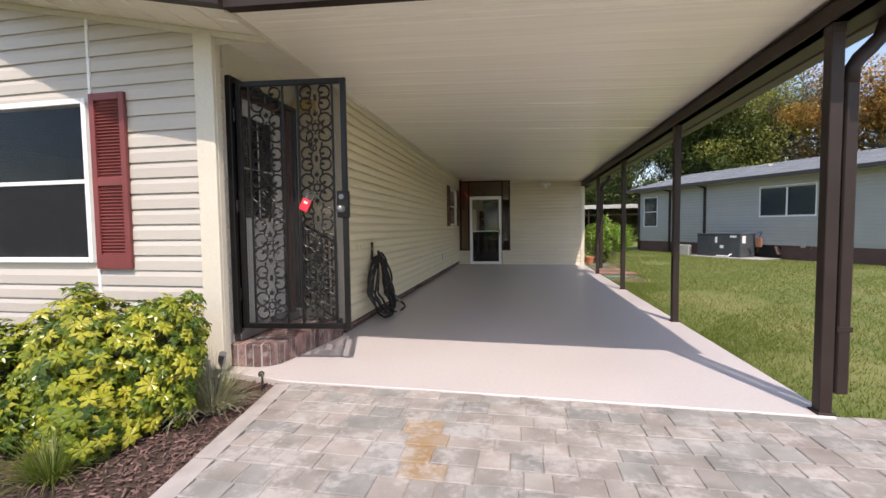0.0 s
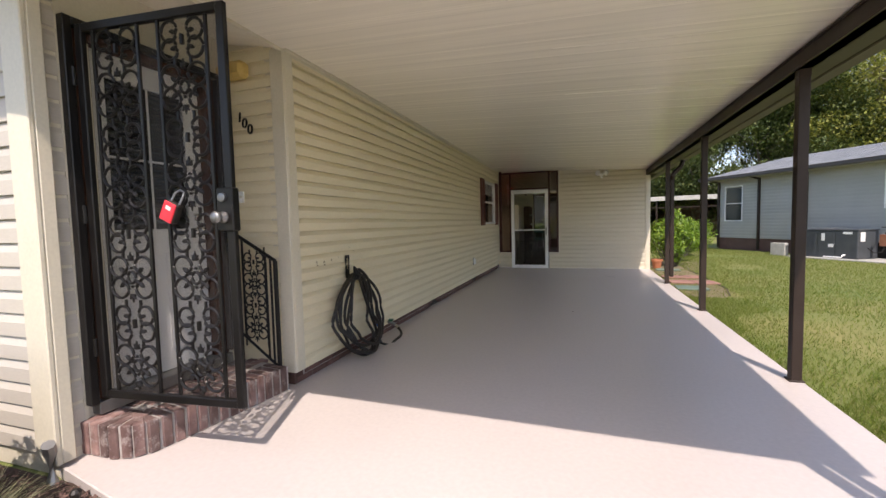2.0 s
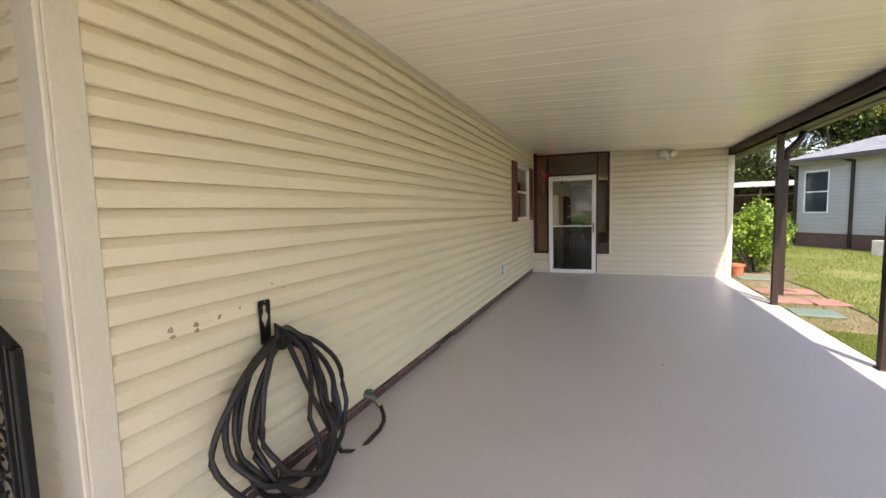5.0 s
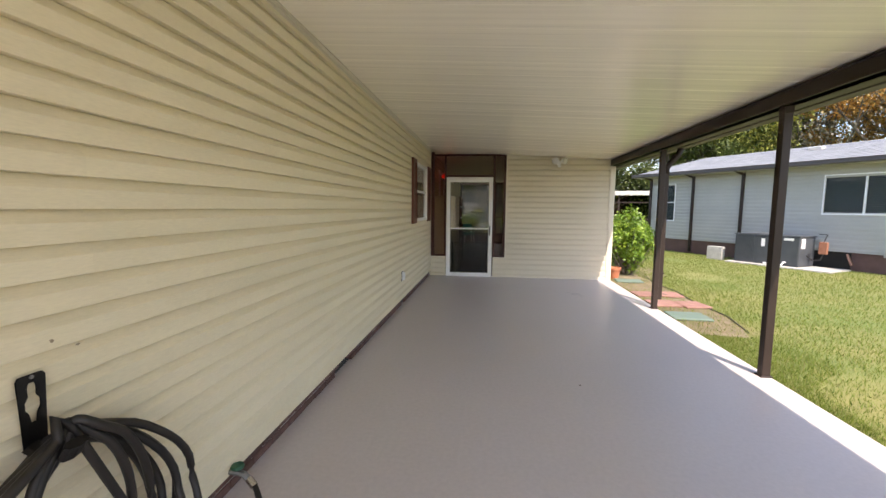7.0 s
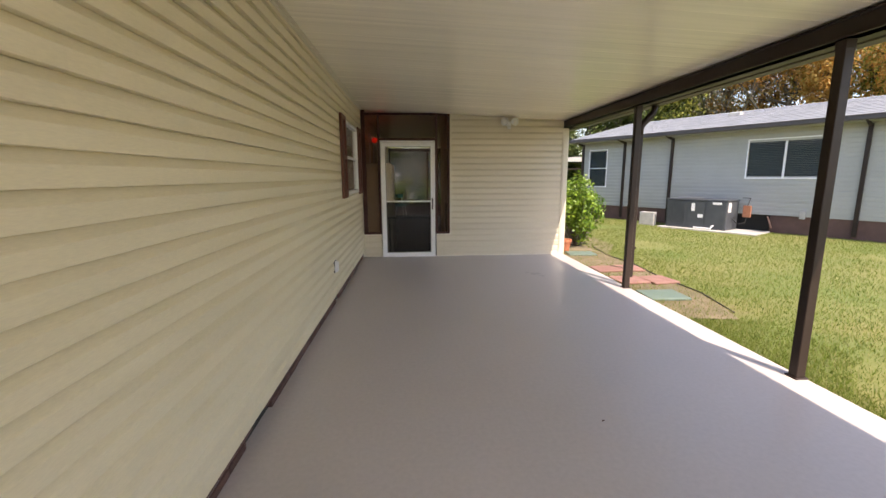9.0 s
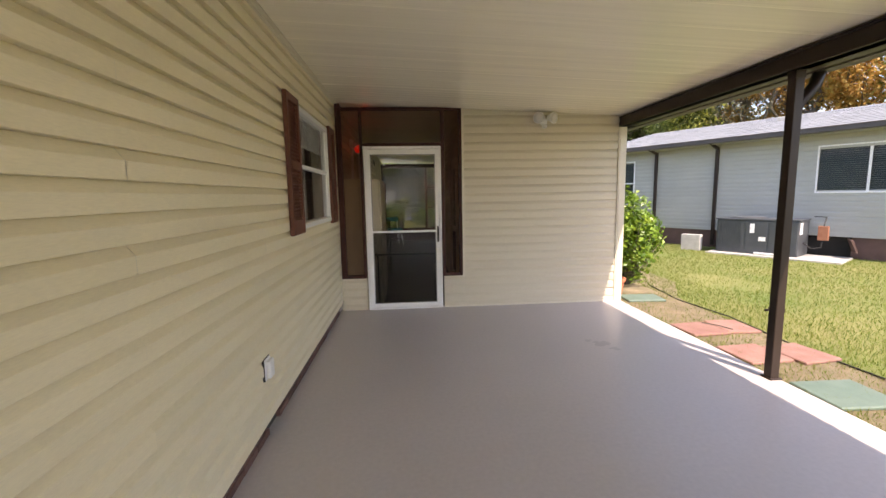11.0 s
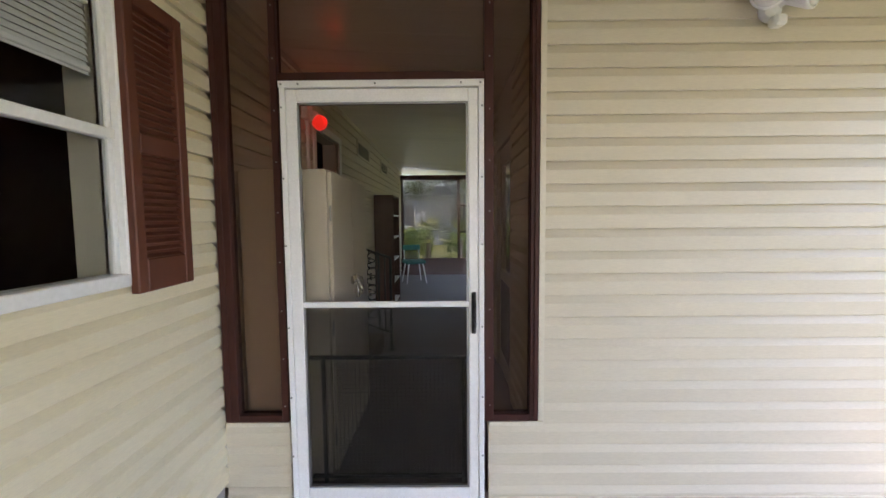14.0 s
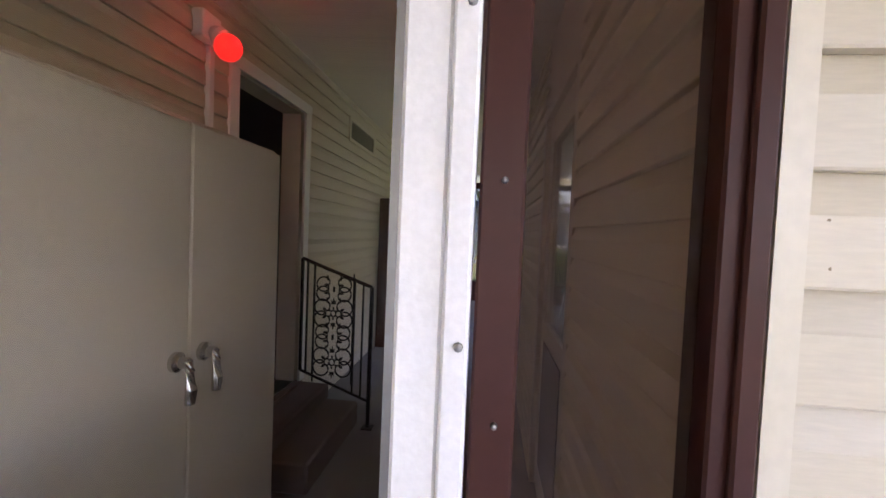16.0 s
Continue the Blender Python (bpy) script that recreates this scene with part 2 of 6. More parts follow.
RED_PAVER = surface("red_paver", (0.23, 0.115, 0.09), (0.31, 0.175, 0.14), 0.9, scale=6, fine=120, bump=0.4, vary=0.15)
GREEN_LID = surface("pale_green_plastic", (0.10, 0.155, 0.12), (0.14, 0.195, 0.155), 0.6, scale=8, bump=0.1)
GREY_SIDING = surface("grey_vinyl", (0.36, 0.36, 0.325), (0.40, 0.40, 0.365), 0.5, scale=1.5, bump=0.05, vary=0.02)
ROOF_SHINGLE = surface("pale_shingle", (0.17, 0.182, 0.19), (0.25, 0.265, 0.275), 0.9, scale=2.5, fine=30, bump=0.6, stretch=(1, 1, 1))
BROWN_SKIRT = surface("brown_skirting", (0.10, 0.055, 0.045), (0.14, 0.08, 0.065), 0.8, scale=4, bump=0.2)
AC_DARK = surface("dark_grey_enamel", (0.055, 0.062, 0.07), (0.075, 0.082, 0.09), 0.45, scale=4, bump=0.05)
CONCRETE = surface("pale_concrete", (0.36, 0.35, 0.32), (0.46, 0.45, 0.42), 0.9, scale=8, fine=100, bump=0.4)
COPPER = surface("rusty_box", (0.25, 0.09, 0.045), (0.32, 0.14, 0.08), 0.7, scale=12, bump=0.2)
GLASS = clear("window_glass", (0.9, 0.91, 0.91), base=0.014)
DOOR_GLASS = clear("door_glass", (0.95, 0.94, 0.92), base=0.006)


def screen_mat(name, col, cover, tint=(1, 1, 1)):
    """Fly screen: fine mesh that covers that share of the view."""
    m, nt, p = mat_new(name)
    tb, mx = nt.nodes.new("ShaderNodeBsdfTransparent"), nt.nodes.new("ShaderNodeMixShader")
    p.inputs["Base Color"].default_value = (*col, 1)
    p.inputs["Roughness"].default_value = 0.7
    tb.inputs[0].default_value = (*tint, 1)
    mx.inputs[0].default_value = cover
    nt.links.new(tb.outputs[0], mx.inputs[1])
    nt.links.new(p.outputs[0], mx.inputs[2])
    nt.links.new(mx.outputs[0], nt.nodes["Material Output"].inputs[0])
    return m


SCREEN = screen_mat("gate_screen", (0.022, 0.021, 0.020), 0.24)
TINT = screen_mat("tinted_vinyl", (0.10, 0.075, 0.064), 0.13, (0.84, 0.765, 0.70))
# Dark see-through layer that imitates the dim interior behind the lower pane.
DOOR_DIM = screen_mat("door_dimmer", (0.003, 0.0025, 0.0022), 0.4)
WINDOW_SCREEN = screen_mat("window_screen", (0.012, 0.012, 0.013), 0.6)
PORCH_SCREEN = screen_mat("porch_screen", (0.005, 0.005, 0.005), 0.6)
# Plaster coloured near black; the gloom of unlit rooms is in the colour.
PLASTER_DIM = surface("dimmed_plaster", (0.10, 0.09, 0.08), (0.13, 0.12, 0.105), 0.9, scale=3, bump=0.1)
DARK_GAP = surface("dark_interior", (0.02, 0.018, 0.016), (0.03, 0.028, 0.025), 0.9, bump=0.0)
# White stucco lowered to blue-grey; the far walls' shade is in the colour.
STUCCO_SHADED = surface("shaded_white_stucco", (0.26, 0.28, 0.30), (0.33, 0.35, 0.37), 0.9, scale=3, fine=60, bump=0.3)
LAMP_GLASS = surface("frosted_lamp", (0.62, 0.61, 0.60), (0.70, 0.69, 0.68), 0.25, bump=0.02)
RED_GLOW = glow("red_bulb", (1.0, 0.03, 0.015), 0.11)


# ---- mesh helpers ----
def part(name, bm, material, parent=None, label="", smooth=False):
    me = bpy.data.meshes.new(name)
    bm.to_mesh(me)
    bm.free()
    me.materials.append(material)
    if smooth:
        for p in me.polygons:
            p.use_smooth = True
    ob = new(name, me)
    if parent is not None:
        ob.parent = parent
    if label:
        ob["label"] = label
    return ob


def thing(name, label, category, at=(0, 0, 0), turn=0.0, group="", kind=""):
    e = new(name)
    e.empty_display_size = 0.1
    e.matrix_basis = pose(*at, 0, 0, turn)
    return tagged(e, label, category, group, kind)


def box(bm, x0, x1, y0, y1, z0, z1, bevel=0.0, m=None):
    """Adds a box, its edges bevelled by that width."""
    tmp = bmesh.new() if bevel else bm
    v = [tmp.verts.new((x, y, z)) for x in (x0, x1) for y in (y0, y1) for z in (z0, z1)]
    for f in ((0, 1, 3, 2), (4, 6, 7, 5), (0, 4, 5, 1), (2, 3, 7, 6), (0, 2, 6, 4), (1, 5, 7, 3)):
        tmp.faces.new([v[i] for i in f])
    if bevel:
        bmesh.ops.bevel(tmp, geom=tmp.edges[:], offset=bevel, segments=1, affect="EDGES", profile=0.6)
        me = bpy.data.meshes.new("tmp")
        tmp.to_mesh(me)
        tmp.free()
        if m is not None:
            me.transform(m)
        bm.from_mesh(me)
        bpy.data.meshes.remove(me)
    elif m is not None:
        for q in v:
            q.co = m @ q.co
    return bm


def boxes(*args, bevel=0.0):
    bm = bmesh.new()
    for a in args:
        box(bm, *a, bevel=bevel)
    return bm


def sweep(bm, pts, r, sides=6, closed=False, flat=1.0, taper=1.0):
    """A tube of radius r along pts; flat squashes it, taper thins its end."""
    pts = [Vector(p) for p in pts]
    n = len(pts)
    up = Vector((0, 0, 1))
    rings = []
    for i, p in enumerate(pts):
        a = pts[(i - 1) % n] if (closed or i) else p
        b = pts[(i + 1) % n] if (closed or i < n - 1) else p
        d = (b - a).normalized() if (b - a).length else Vector((0, 0, 1))
        s = d.cross(up)
        if s.length < 0.05:
            s = d.cross(Vector((1, 0, 0)))
        s.normalize()
        t = s.cross(d).normalized()
        rr = r * (1 + (taper - 1) * i / max(n - 1, 1))
        rings.append([bm.verts.new(p + s * math.cos(2 * math.pi * k / sides) * rr * flat + t * math.sin(2 * math.pi * k / sides) * rr) for k in range(sides)])
    for i in range(n if closed else n - 1):
        a, b = rings[i], rings[(i + 1) % n]
        for k in range(sides):
            bm.faces.new((a[k], a[(k + 1) % sides], b[(k + 1) % sides], b[k]))
    if not closed:
        bm.faces.new(rings[0][::-1])
        bm.faces.new(rings[-1])
    return bm


def lathe(bm, prof, m=Matrix(), sides=16):
    """Turns a profile of (radius, height) about z."""
    rings = []
    for r, z in prof:
        rings.append([bm.verts.new(m @ Vector((max(r, 1e-4) * math.cos(2 * math.pi * k / sides), max(r, 1e-4) * math.sin(2 * math.pi * k / sides), z))) for k in range(sides)])
    for a, b in zip(rings, rings[1:]):
        for k in range(sides):
            bm.faces.new((a[k], a[(k + 1) % sides], b[(k + 1) % sides], b[k]))
    bm.faces.new(rings[0][::-1])
    bm.faces.new(rings[-1])
    return bm


def spans(u0, u1, z, holes):
    """The stretches of u0..u1 that no hole (a, b, z0, z1) cuts at height z."""
    out = [(u0, u1)]
    for a, b, z0, z1 in holes:
        if z0 < z < z1:
            nxt = []
            for p, q in out:
                if b <= p or a >= q:
                    nxt.append((p, q))
                else:
                    nxt += [s for s in ((p, a), (b, q)) if s[1] - s[0] > 0.01]
            out = nxt
    return out


def wall_boxes(bm, u0, u1, z0, z1, holes, place):
    """A wall of boxes round its openings; place(u0, u1, z0, z1) adds one box."""
    zs = sorted({z0, z1, *[min(max(h[2], z0), z1) for h in holes], *[min(max(h[3], z0), z1) for h in holes]})
    for a, b in zip(zs, zs[1:]):
        for p, q in spans(u0, u1, (a + b) / 2, holes):
            place(p, q, a, b)
    return bm


LAP = ((0.0, 0.006), (0.0, 0.0345), (0.02, 0.0365), (0.60, 0.036), (0.625, 0.0345), (1.0, 0.006))
LAP_FLAT = ((0.0, 0.003), (0.0, 0.0205), (0.025, 0.0225), (0.62, 0.022), (0.65, 0.0205), (1.0, 0.0055))


def siding(parent, at, turn, u0, u1, z0, z1, holes=(), lap=0.1016, top=None, material=None, shape=LAP):
    """Dutch-lap courses on a wall: u runs along the wall, the courses face local -y. top(z) gives the last u at height z."""
    base = pose(*at, 0, 0, turn)
    cache = {}
    z = z0
    while z < z1 - 0.01:
        h = min(lap, z1 - z)
        end = min(u1, top(z + h / 2)) if top else u1
        runs, step = [], 0
        for p, q in spans(u0, end, z + h * 0.5, holes):
            cut = p + 0.9 + 1.22 * (round(z / lap) * 2 % 3)
            while q - p > 5.0 and cut < q - 0.4:
                runs.append((p, cut))
                p, cut = cut, cut + 3.66
            runs.append((p, q))
        for p, q in runs:
            step += 1
            key = (round(q - p, 4), round(h, 4))
            if key not in cache:
                bm = bmesh.new()
                n = max(1, int((q - p) / 1.2))
                cols = []
                for i in range(n + 1):
                    u = (q - p) * i / n
                    cols.append([bm.verts.new((u, -o, f * h)) for f, o in shape])
                for a, b in zip(cols, cols[1:]):
                    for j in range(len(shape) - 1):
                        bm.faces.new((a[j], b[j], b[j + 1], a[j + 1]))
                bm.normal_update()
                for fc in bm.faces:
                    fc.smooth = False
                me = bpy.data.meshes.new("siding_board")
                bm.to_mesh(me)
                bm.free()
                me.materials.append(material or CREAM)
                cache[key] = me
            ob = new("siding_board", cache[key])
            ob.parent = parent
            wob = 0.0008 * math.sin(z * 37.0 + p * 3)
            ob.matrix_basis = base @ pose(p, wob - 0.0014 * (step % 2), z)
        z += lap


def rough_line(p, q, n, amp, seed):
    rnd = random.Random(seed)
    return [Vector(p).lerp(Vector(q), i / n) + Vector((rnd.uniform(-amp, amp), rnd.uniform(-amp, amp), rnd.uniform(-amp, amp))) for i in range(n + 1)]


# ---- numbers of the plan ----
END = 12.0        # the end wall of the carport
CORNER = 3.4      # where the carport wall of the house begins
FRONT = 2.08      # front wall of the house
DOORX = -0.52     # wall with the front door
POSTX = 3.68


def ceil_z(x):
    return 2.6 - 0.045 * x if x > 0 else 2.6 - 0.21 * x


# ---- ground ----
def ground_sheet():
    bm = bmesh.new()
    xs = [-400, -60, -8, -2, 0.3, 3.7, 6, 9, 14, 25, 60, 400]
    ys = [-400, -60, -8, 2, 6, 10, 14, 18, 24, 34, 60, 400]
    g = [[bm.verts.new((x, y, -0.07 if -8 <= x <= 3.7 else -0.06)) for y in ys] for x in xs]
    for i in range(len(xs) - 1):
        for j in range(len(ys) - 1):
            bm.faces.new((g[i][j], g[i + 1][j], g[i + 1][j + 1], g[i][j + 1]))
    return tagged(part("ground", bm, LAWN), "mown lawn of mixed green and straw-coloured grass", "lawn", kind="structure")


ground = ground_sheet()
bm = bmesh.new()
outline = [(-0.56, 2.10), (0.12, 1.965), (1.2, 1.962), (3.72, 1.912), (3.72, 21.2), (-0.56, 21.2)]
rings = [[bm.verts.new((x + (0.006 if z == 0 and x < 0 else 0), y + (0.006 if z == 0 and y < 3 else 0), z)) for x, y in outline] for z in (-0.1, -0.006, 0.0)]
for a, b in zip(rings, rings[1:]):
    for i in range(6):
        bm.faces.new((a[i], a[(i + 1) % 6], b[(i + 1) % 6], b[i]))
bm.faces.new(rings[-1])
slab = part("floor", bm, SLAB)
tagged(slab, "carport floor of concrete painted pinkish grey", "floor", kind="structure")

# ---- carport roof ----
def ceiling_pans():
    """Ribbed pan ceiling: pans run across the carport, with a seam each 0.3 m and shallow ribs between."""
    bm = bmesh.new()
    y, prof = 1.64, []
    rnd = random.Random(41)
    while y < 21.2:
        sag = [rnd.uniform(-0.0013, 0.0013) for _ in range(3)]
        prof += [(y, 0.0), (y + 0.004, 0.0017), (y + 0.011, 0.0017), (y + 0.016, 0.0)]
        for k in range(3):
            a = y + 0.025 + k * 0.095
            prof += [(a + 0.03, sag[k]), (a + 0.062, sag[k] * 0.6), (a + 0.072, 0.0006)]
        y += 0.305
    rows = [[bm.verts.new((x, yy, ceil_z(x) + d)) for yy, d in prof] for x in (0.0, 2.0, 3.98)]
    for a, b in zip(rows, rows[1:]):
        for j in range(len(prof) - 1):
            bm.faces.new((a[j], a[j + 1], b[j + 1], b[j]))
    a = [bm.verts.new((x, yy, ceil_z(x) + 0.09)) for x in (0.0, 3.98) for yy in (1.64, 21.3)]
    bm.faces.new((a[0], a[2], a[3], a[1]))
    return bm


tagged(part("ceiling", ceiling_pans(), CEIL), "cream painted aluminium pan ceiling with shallow ribs", "ceiling", kind="structure")


def sloped(bm, x0, x1, y0, y1, dz0, dz1):
    """A box that follows the ceiling's slope, from dz0 to dz1 above it."""
    v = [bm.verts.new((x, y, ceil_z(x) + d)) for x in (x0, x1) for y in (y0, y1) for d in (dz0, dz1)]
    for f in ((0, 1, 3, 2), (4, 6, 7, 5), (0, 4, 5, 1), (2, 3, 7, 6), (0, 2, 6, 4), (1, 5, 7, 3)):
        bm.faces.new([v[i] for i in f])
    return bm


bm = sloped(bmesh.new(), 0.02, 4.0, 1.56, 1.635, -0.03, 0.14)
sloped(bm, 0.02, 4.0, 1.53, 1.56, 0.09, 0.14)
tagged(part("trim_front_fascia", bm, BROWN), "dark brown metal fascia along the carport roof", "fascia", kind="structure")
bm = boxes((0.0, 0.022, CORNER, END, 2.565, 2.6), (0.022, 0.05, CORNER, END, 2.585, 2.6))
tagged(part("trim_ceiling_edge", bm, CREAM_TRIM), "cream trim where wall meets ceiling", "trim", kind="structure")
tagged(part("trim_soffit_edge", boxes((-0.035, 0.0, 1.64, CORNER - 0.02, 2.588, 2.604), (-0.006, 0.014, 1.64, CORNER - 0.02, 2.575, 2.602), bevel=0.003), CREAM_TRIM), "cream joint strip between soffit and carport ceiling", "trim", kind="structure")

carport_beam = thing("carport_beam", "dark brown aluminium edge beam of the carport", "beam")
part("beam", boxes((3.635, 3.725, 1.64, END + 0.05, 2.295, 2.425), (3.622, 3.738, 1.64, END + 0.05, 2.295, 2.306), (3.62, 3.74, 1.64, END + 0.05, 2.405, 2.42), bevel=0.003), BROWN, carport_beam)
gutter = thing("gutter", "brown gutter with a paler underside along the roof edge", "gutter")
part("channel", boxes((3.90, 3.915, 1.56, 21.2, 2.315, 2.42), (4.02, 4.035, 1.56, 21.2, 2.315, 2.43), (3.915, 4.02, 1.56, 1.575, 2.317, 2.42), bevel=0.003), BROWN, gutter)
part("flashing", boxes((3.737, 3.898, 1.64, END + 0.05, 2.318, 2.326)), FLASHING, gutter)
part("underside", boxes((3.915, 4.02, 1.575, 21.2, 2.31, 2.325)), GUTTER_PALE, gutter, "pale grey gutter underside")


def carport_post(y):
    p = thing("carport_post", "square dark brown aluminium carport post", "post", (POSTX, y, 0), group="carport posts")
    part("shaft", boxes((-0.035, 0.035, -0.035, 0.035, 0.0, 2.297), bevel=0.004), BROWN, p)
    part("base_plate", boxes((-0.05, 0.05, -0.05, 0.05, 0.0, 0.012), bevel=0.003), BROWN, p)
    part("bracket", boxes((-0.037, 0.037, -0.037, 0.037, 2.24, 2.297), bevel=0.002), BROWN, p)
    return p


first_post = carport_post(1.975)
for y in (4.46, 7.04, 9.54):
    copy_thing(first_post, pose(POSTX, y, 0))


def downspout(y):
    d = thing("downspout", "brown metal downspout beside a carport post", "downspout", (3.775, y, 0), group="carport downspouts")
    bm = boxes((-0.035, 0.035, -0.03, 0.03, 0.12, 1.98), bevel=0.008)
    part("pipe", bm, BROWN, d)
    part("elbow", sweep(bmesh.new(), [(0, 0, 1.96), (0.005, 0, 2.04), (0.04, 0, 2.1), (0.09, 0, 2.15), (0.15, 0, 2.22), (0.18, 0, 2.32)], 0.042, 8), BROWN, d, smooth=True)
    part("strap", boxes((-0.04, 0.04, -0.035, 0.035, 0.5, 0.53), (-0.1, -0.03, -0.005, 0.005, 0.505, 0.525)), BROWN, d)
    return d


copy_thing(downspout(1.99), pose(3.775, 9.64, 0))

# ---- the house ----
house_hole = [(10.2, 11.41, 1.23, 2.18), (13.62, 14.42, 0.30, 2.2)]
bm = bmesh.new()
wall_boxes(bm, CORNER, 21.2, 0.1, 2.72, house_hole, lambda a, b, c, d: box(bm, -0.16, -0.0225, a, b, c, d))
wall_side = tagged(part("wall_side", bm, CREAM_TRIM), "long house wall clad in cream vinyl siding", "wall", kind="structure")
FW = (-3.55, -1.70, 0.885, 2.255)
bm = bmesh.new()
wall_boxes(bm, -7.0, DOORX, -0.06, 2.6, [FW], lambda a, b, c, d: box(bm, a, b, FRONT + 0.0135, FRONT + 0.16, c, d))
v = [bm.verts.new(p) for p in ((-7, FRONT + 0.02, 2.6), (0, FRONT + 0.02, 2.6), (-7, FRONT + 0.02, 4.07))]
bm.faces.new(v)
wall_front = tagged(part("wall_front", bm, CREAM_TRIM), "front gable wall of the house in cream siding", "wall", kind="structure")
bm = bmesh.new()
DOOR = (2.40, 3.20, 0.22, 2.36)
wall_boxes(bm, FRONT + 0.16, CORNER, -0.06, 2.72, [DOOR], lambda a, b, c, d: box(bm, DOORX - 0.15, DOORX - 0.0135, a, b, c, d))
wall_entry = tagged(part("wall_entry", bm, CREAM_TRIM), "recessed entry wall beside the front door", "wall", kind="structure")
wall_return = tagged(part("wall_return", boxes((DOORX - 0.15, -0.0135, CORNER + 0.0135, CORNER + 0.16, -0.06, 2.72)), CREAM_TRIM), "short return wall carrying the house number", "wall", kind="structure")
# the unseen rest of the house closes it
# inner walls, floor and ceiling are coloured dark so windows look unlit
tagged(part("wall_back", boxes((-7.15, -7.0, FRONT, 21.2, -0.06, 2.72), (-7.0, -0.16, 21.05, 21.2, -0.06, 2.72), (-3.2, -3.1, 3.6, 21.0, 0.3, 2.6), (-7.0, -0.6, 6.0, 6.1, 0.3, 2.6)), PLASTER_DIM), "plaster walls inside the house, toned dark for unlit rooms", "wall", kind="structure")
tagged(part("floor_house", boxes((-7.0, -0.16, CORNER + 0.16, 21.0, 0.1, 0.2), (-7.0, DOORX - 0.15, FRONT + 0.16, CORNER + 0.16, 0.1, 0.2)), DARK_WOOD), "house floor, toned dark for unlit rooms", "floor", kind="structure")
tagged(part("ceiling_house", boxes((-7.0, -0.16, CORNER + 0.2, 21.0, 2.62, 2.68), (-7.0, -0.6, FRONT + 0.16, CORNER + 0.2, 2.62, 2.68)), PLASTER_DIM), "house ceiling, toned dark for unlit rooms", "ceiling", kind="structure")

def rake_y(x):
    return 1.575 if x > -1.15 else 1.575 - 0.205 * (x + 1.15)


bm = bmesh.new()
for (x0, x1) in ((-7.4, -3.6), (-3.6, -1.15), (-1.15, 0.0)):
    v = [bm.verts.new((x, y, ceil_z(x) + d)) for x in (x0, x1) for y in (min(rake_y(x), 2.06), 21.4) for d in (0.1, 0.2)]
    for f in ((0, 1, 3, 2), (4, 6, 7, 5), (0, 4, 5, 1), (2, 3, 7, 6), (0, 2, 6, 4), (1, 5, 7, 3)):
        bm.faces.new([v[i] for i in f])
tagged(part("roof", bm, ROOF_SHINGLE), "low-pitched house roof", "roof", kind="structure")
bm = bmesh.new()
for x0, x1 in ((-3.6, -1.15), (-1.15, 0.0)):
    bm.faces.new([bm.verts.new((x, y, ceil_z(x) + 0.005)) for x, y in ((x0, rake_y(x0)), (x1, rake_y(x1)), (x1, CORNER + 0.02), (x0, CORNER + 0.02))])
for k in range(1, 12):
    x = -0.3 * k
    sloped(bm, x - 0.004, x + 0.004, rake_y(x) + 0.02, FRONT, -0.002, 0.004)
tagged(part("trim_soffit", bm, CEIL), "cream soffit under the house eave", "soffit", kind="structure")
bm = bmesh.new()
for x0, x1 in ((-3.6, -1.15), (-1.15, 0.02)):
    v = [bm.verts.new((x, rake_y(x) + y, ceil_z(x) + d)) for x in (x0, x1) for y in (-0.06, 0.02) for d in (-0.03, 0.2)]
    for f in ((0, 1, 3, 2), (4, 6, 7, 5), (0, 4, 5, 1), (2, 3, 7, 6), (0, 2, 6, 4), (1, 5, 7, 3)):
        bm.faces.new([v[i] for i in f])
tagged(part("trim_rake_fascia", bm, BROWN), "dark brown fascia along the gable", "fascia", kind="structure")
bm = bmesh.new()
v = [bm.verts.new(p) for p in ((-7.0, FRONT - 0.02, 4.07 - 0.045), (0.0, FRONT - 0.02, 2.6 - 0.045), (0.0, FRONT - 0.02, 2.6), (-7.0, FRONT - 0.02, 4.07))]
bm.faces.new(v)
v2 = [bm.verts.new(q.co + Vector((0, 0.03, 0))) for q in v]
for i in range(4):
    bm.faces.new((v[i], v2[i], v2[(i + 1) % 4], v[(i + 1) % 4]))
tagged(part("trim_gable", bm, CREAM_TRIM), "cream trim under the soffit", "trim", kind="structure")

# corner boards
tagged(part("trim_corner_carport", boxes((-0.10, 0.02, CORNER - 0.02, CORNER + 0.0, 0.1, 2.6), (0.0, 0.02, CORNER, CORNER + 0.10, 0.1, 2.58), bevel=0.005), CREAM_TRIM), "cream vinyl corner board", "trim", kind="structure")
tagged(part("trim_corner_front", boxes((-0.64, -0.47, FRONT - 0.025, FRONT + 0.004, 0.02, 2.69), (DOORX - 0.01, -0.47, FRONT + 0.004, FRONT + 0.07, 0.02, 2.69), bevel=0.006), CREAM_TRIM), "cream vinyl corner board", "trim", kind="structure")
tagged(part("trim_entry_channel", boxes((DOORX - 0.01, DOORX + 0.012, 2.225, 2.245, 0.1, 2.69)), CREAM_TRIM), "cream channel strip beside the iron gate", "trim", kind="structure")

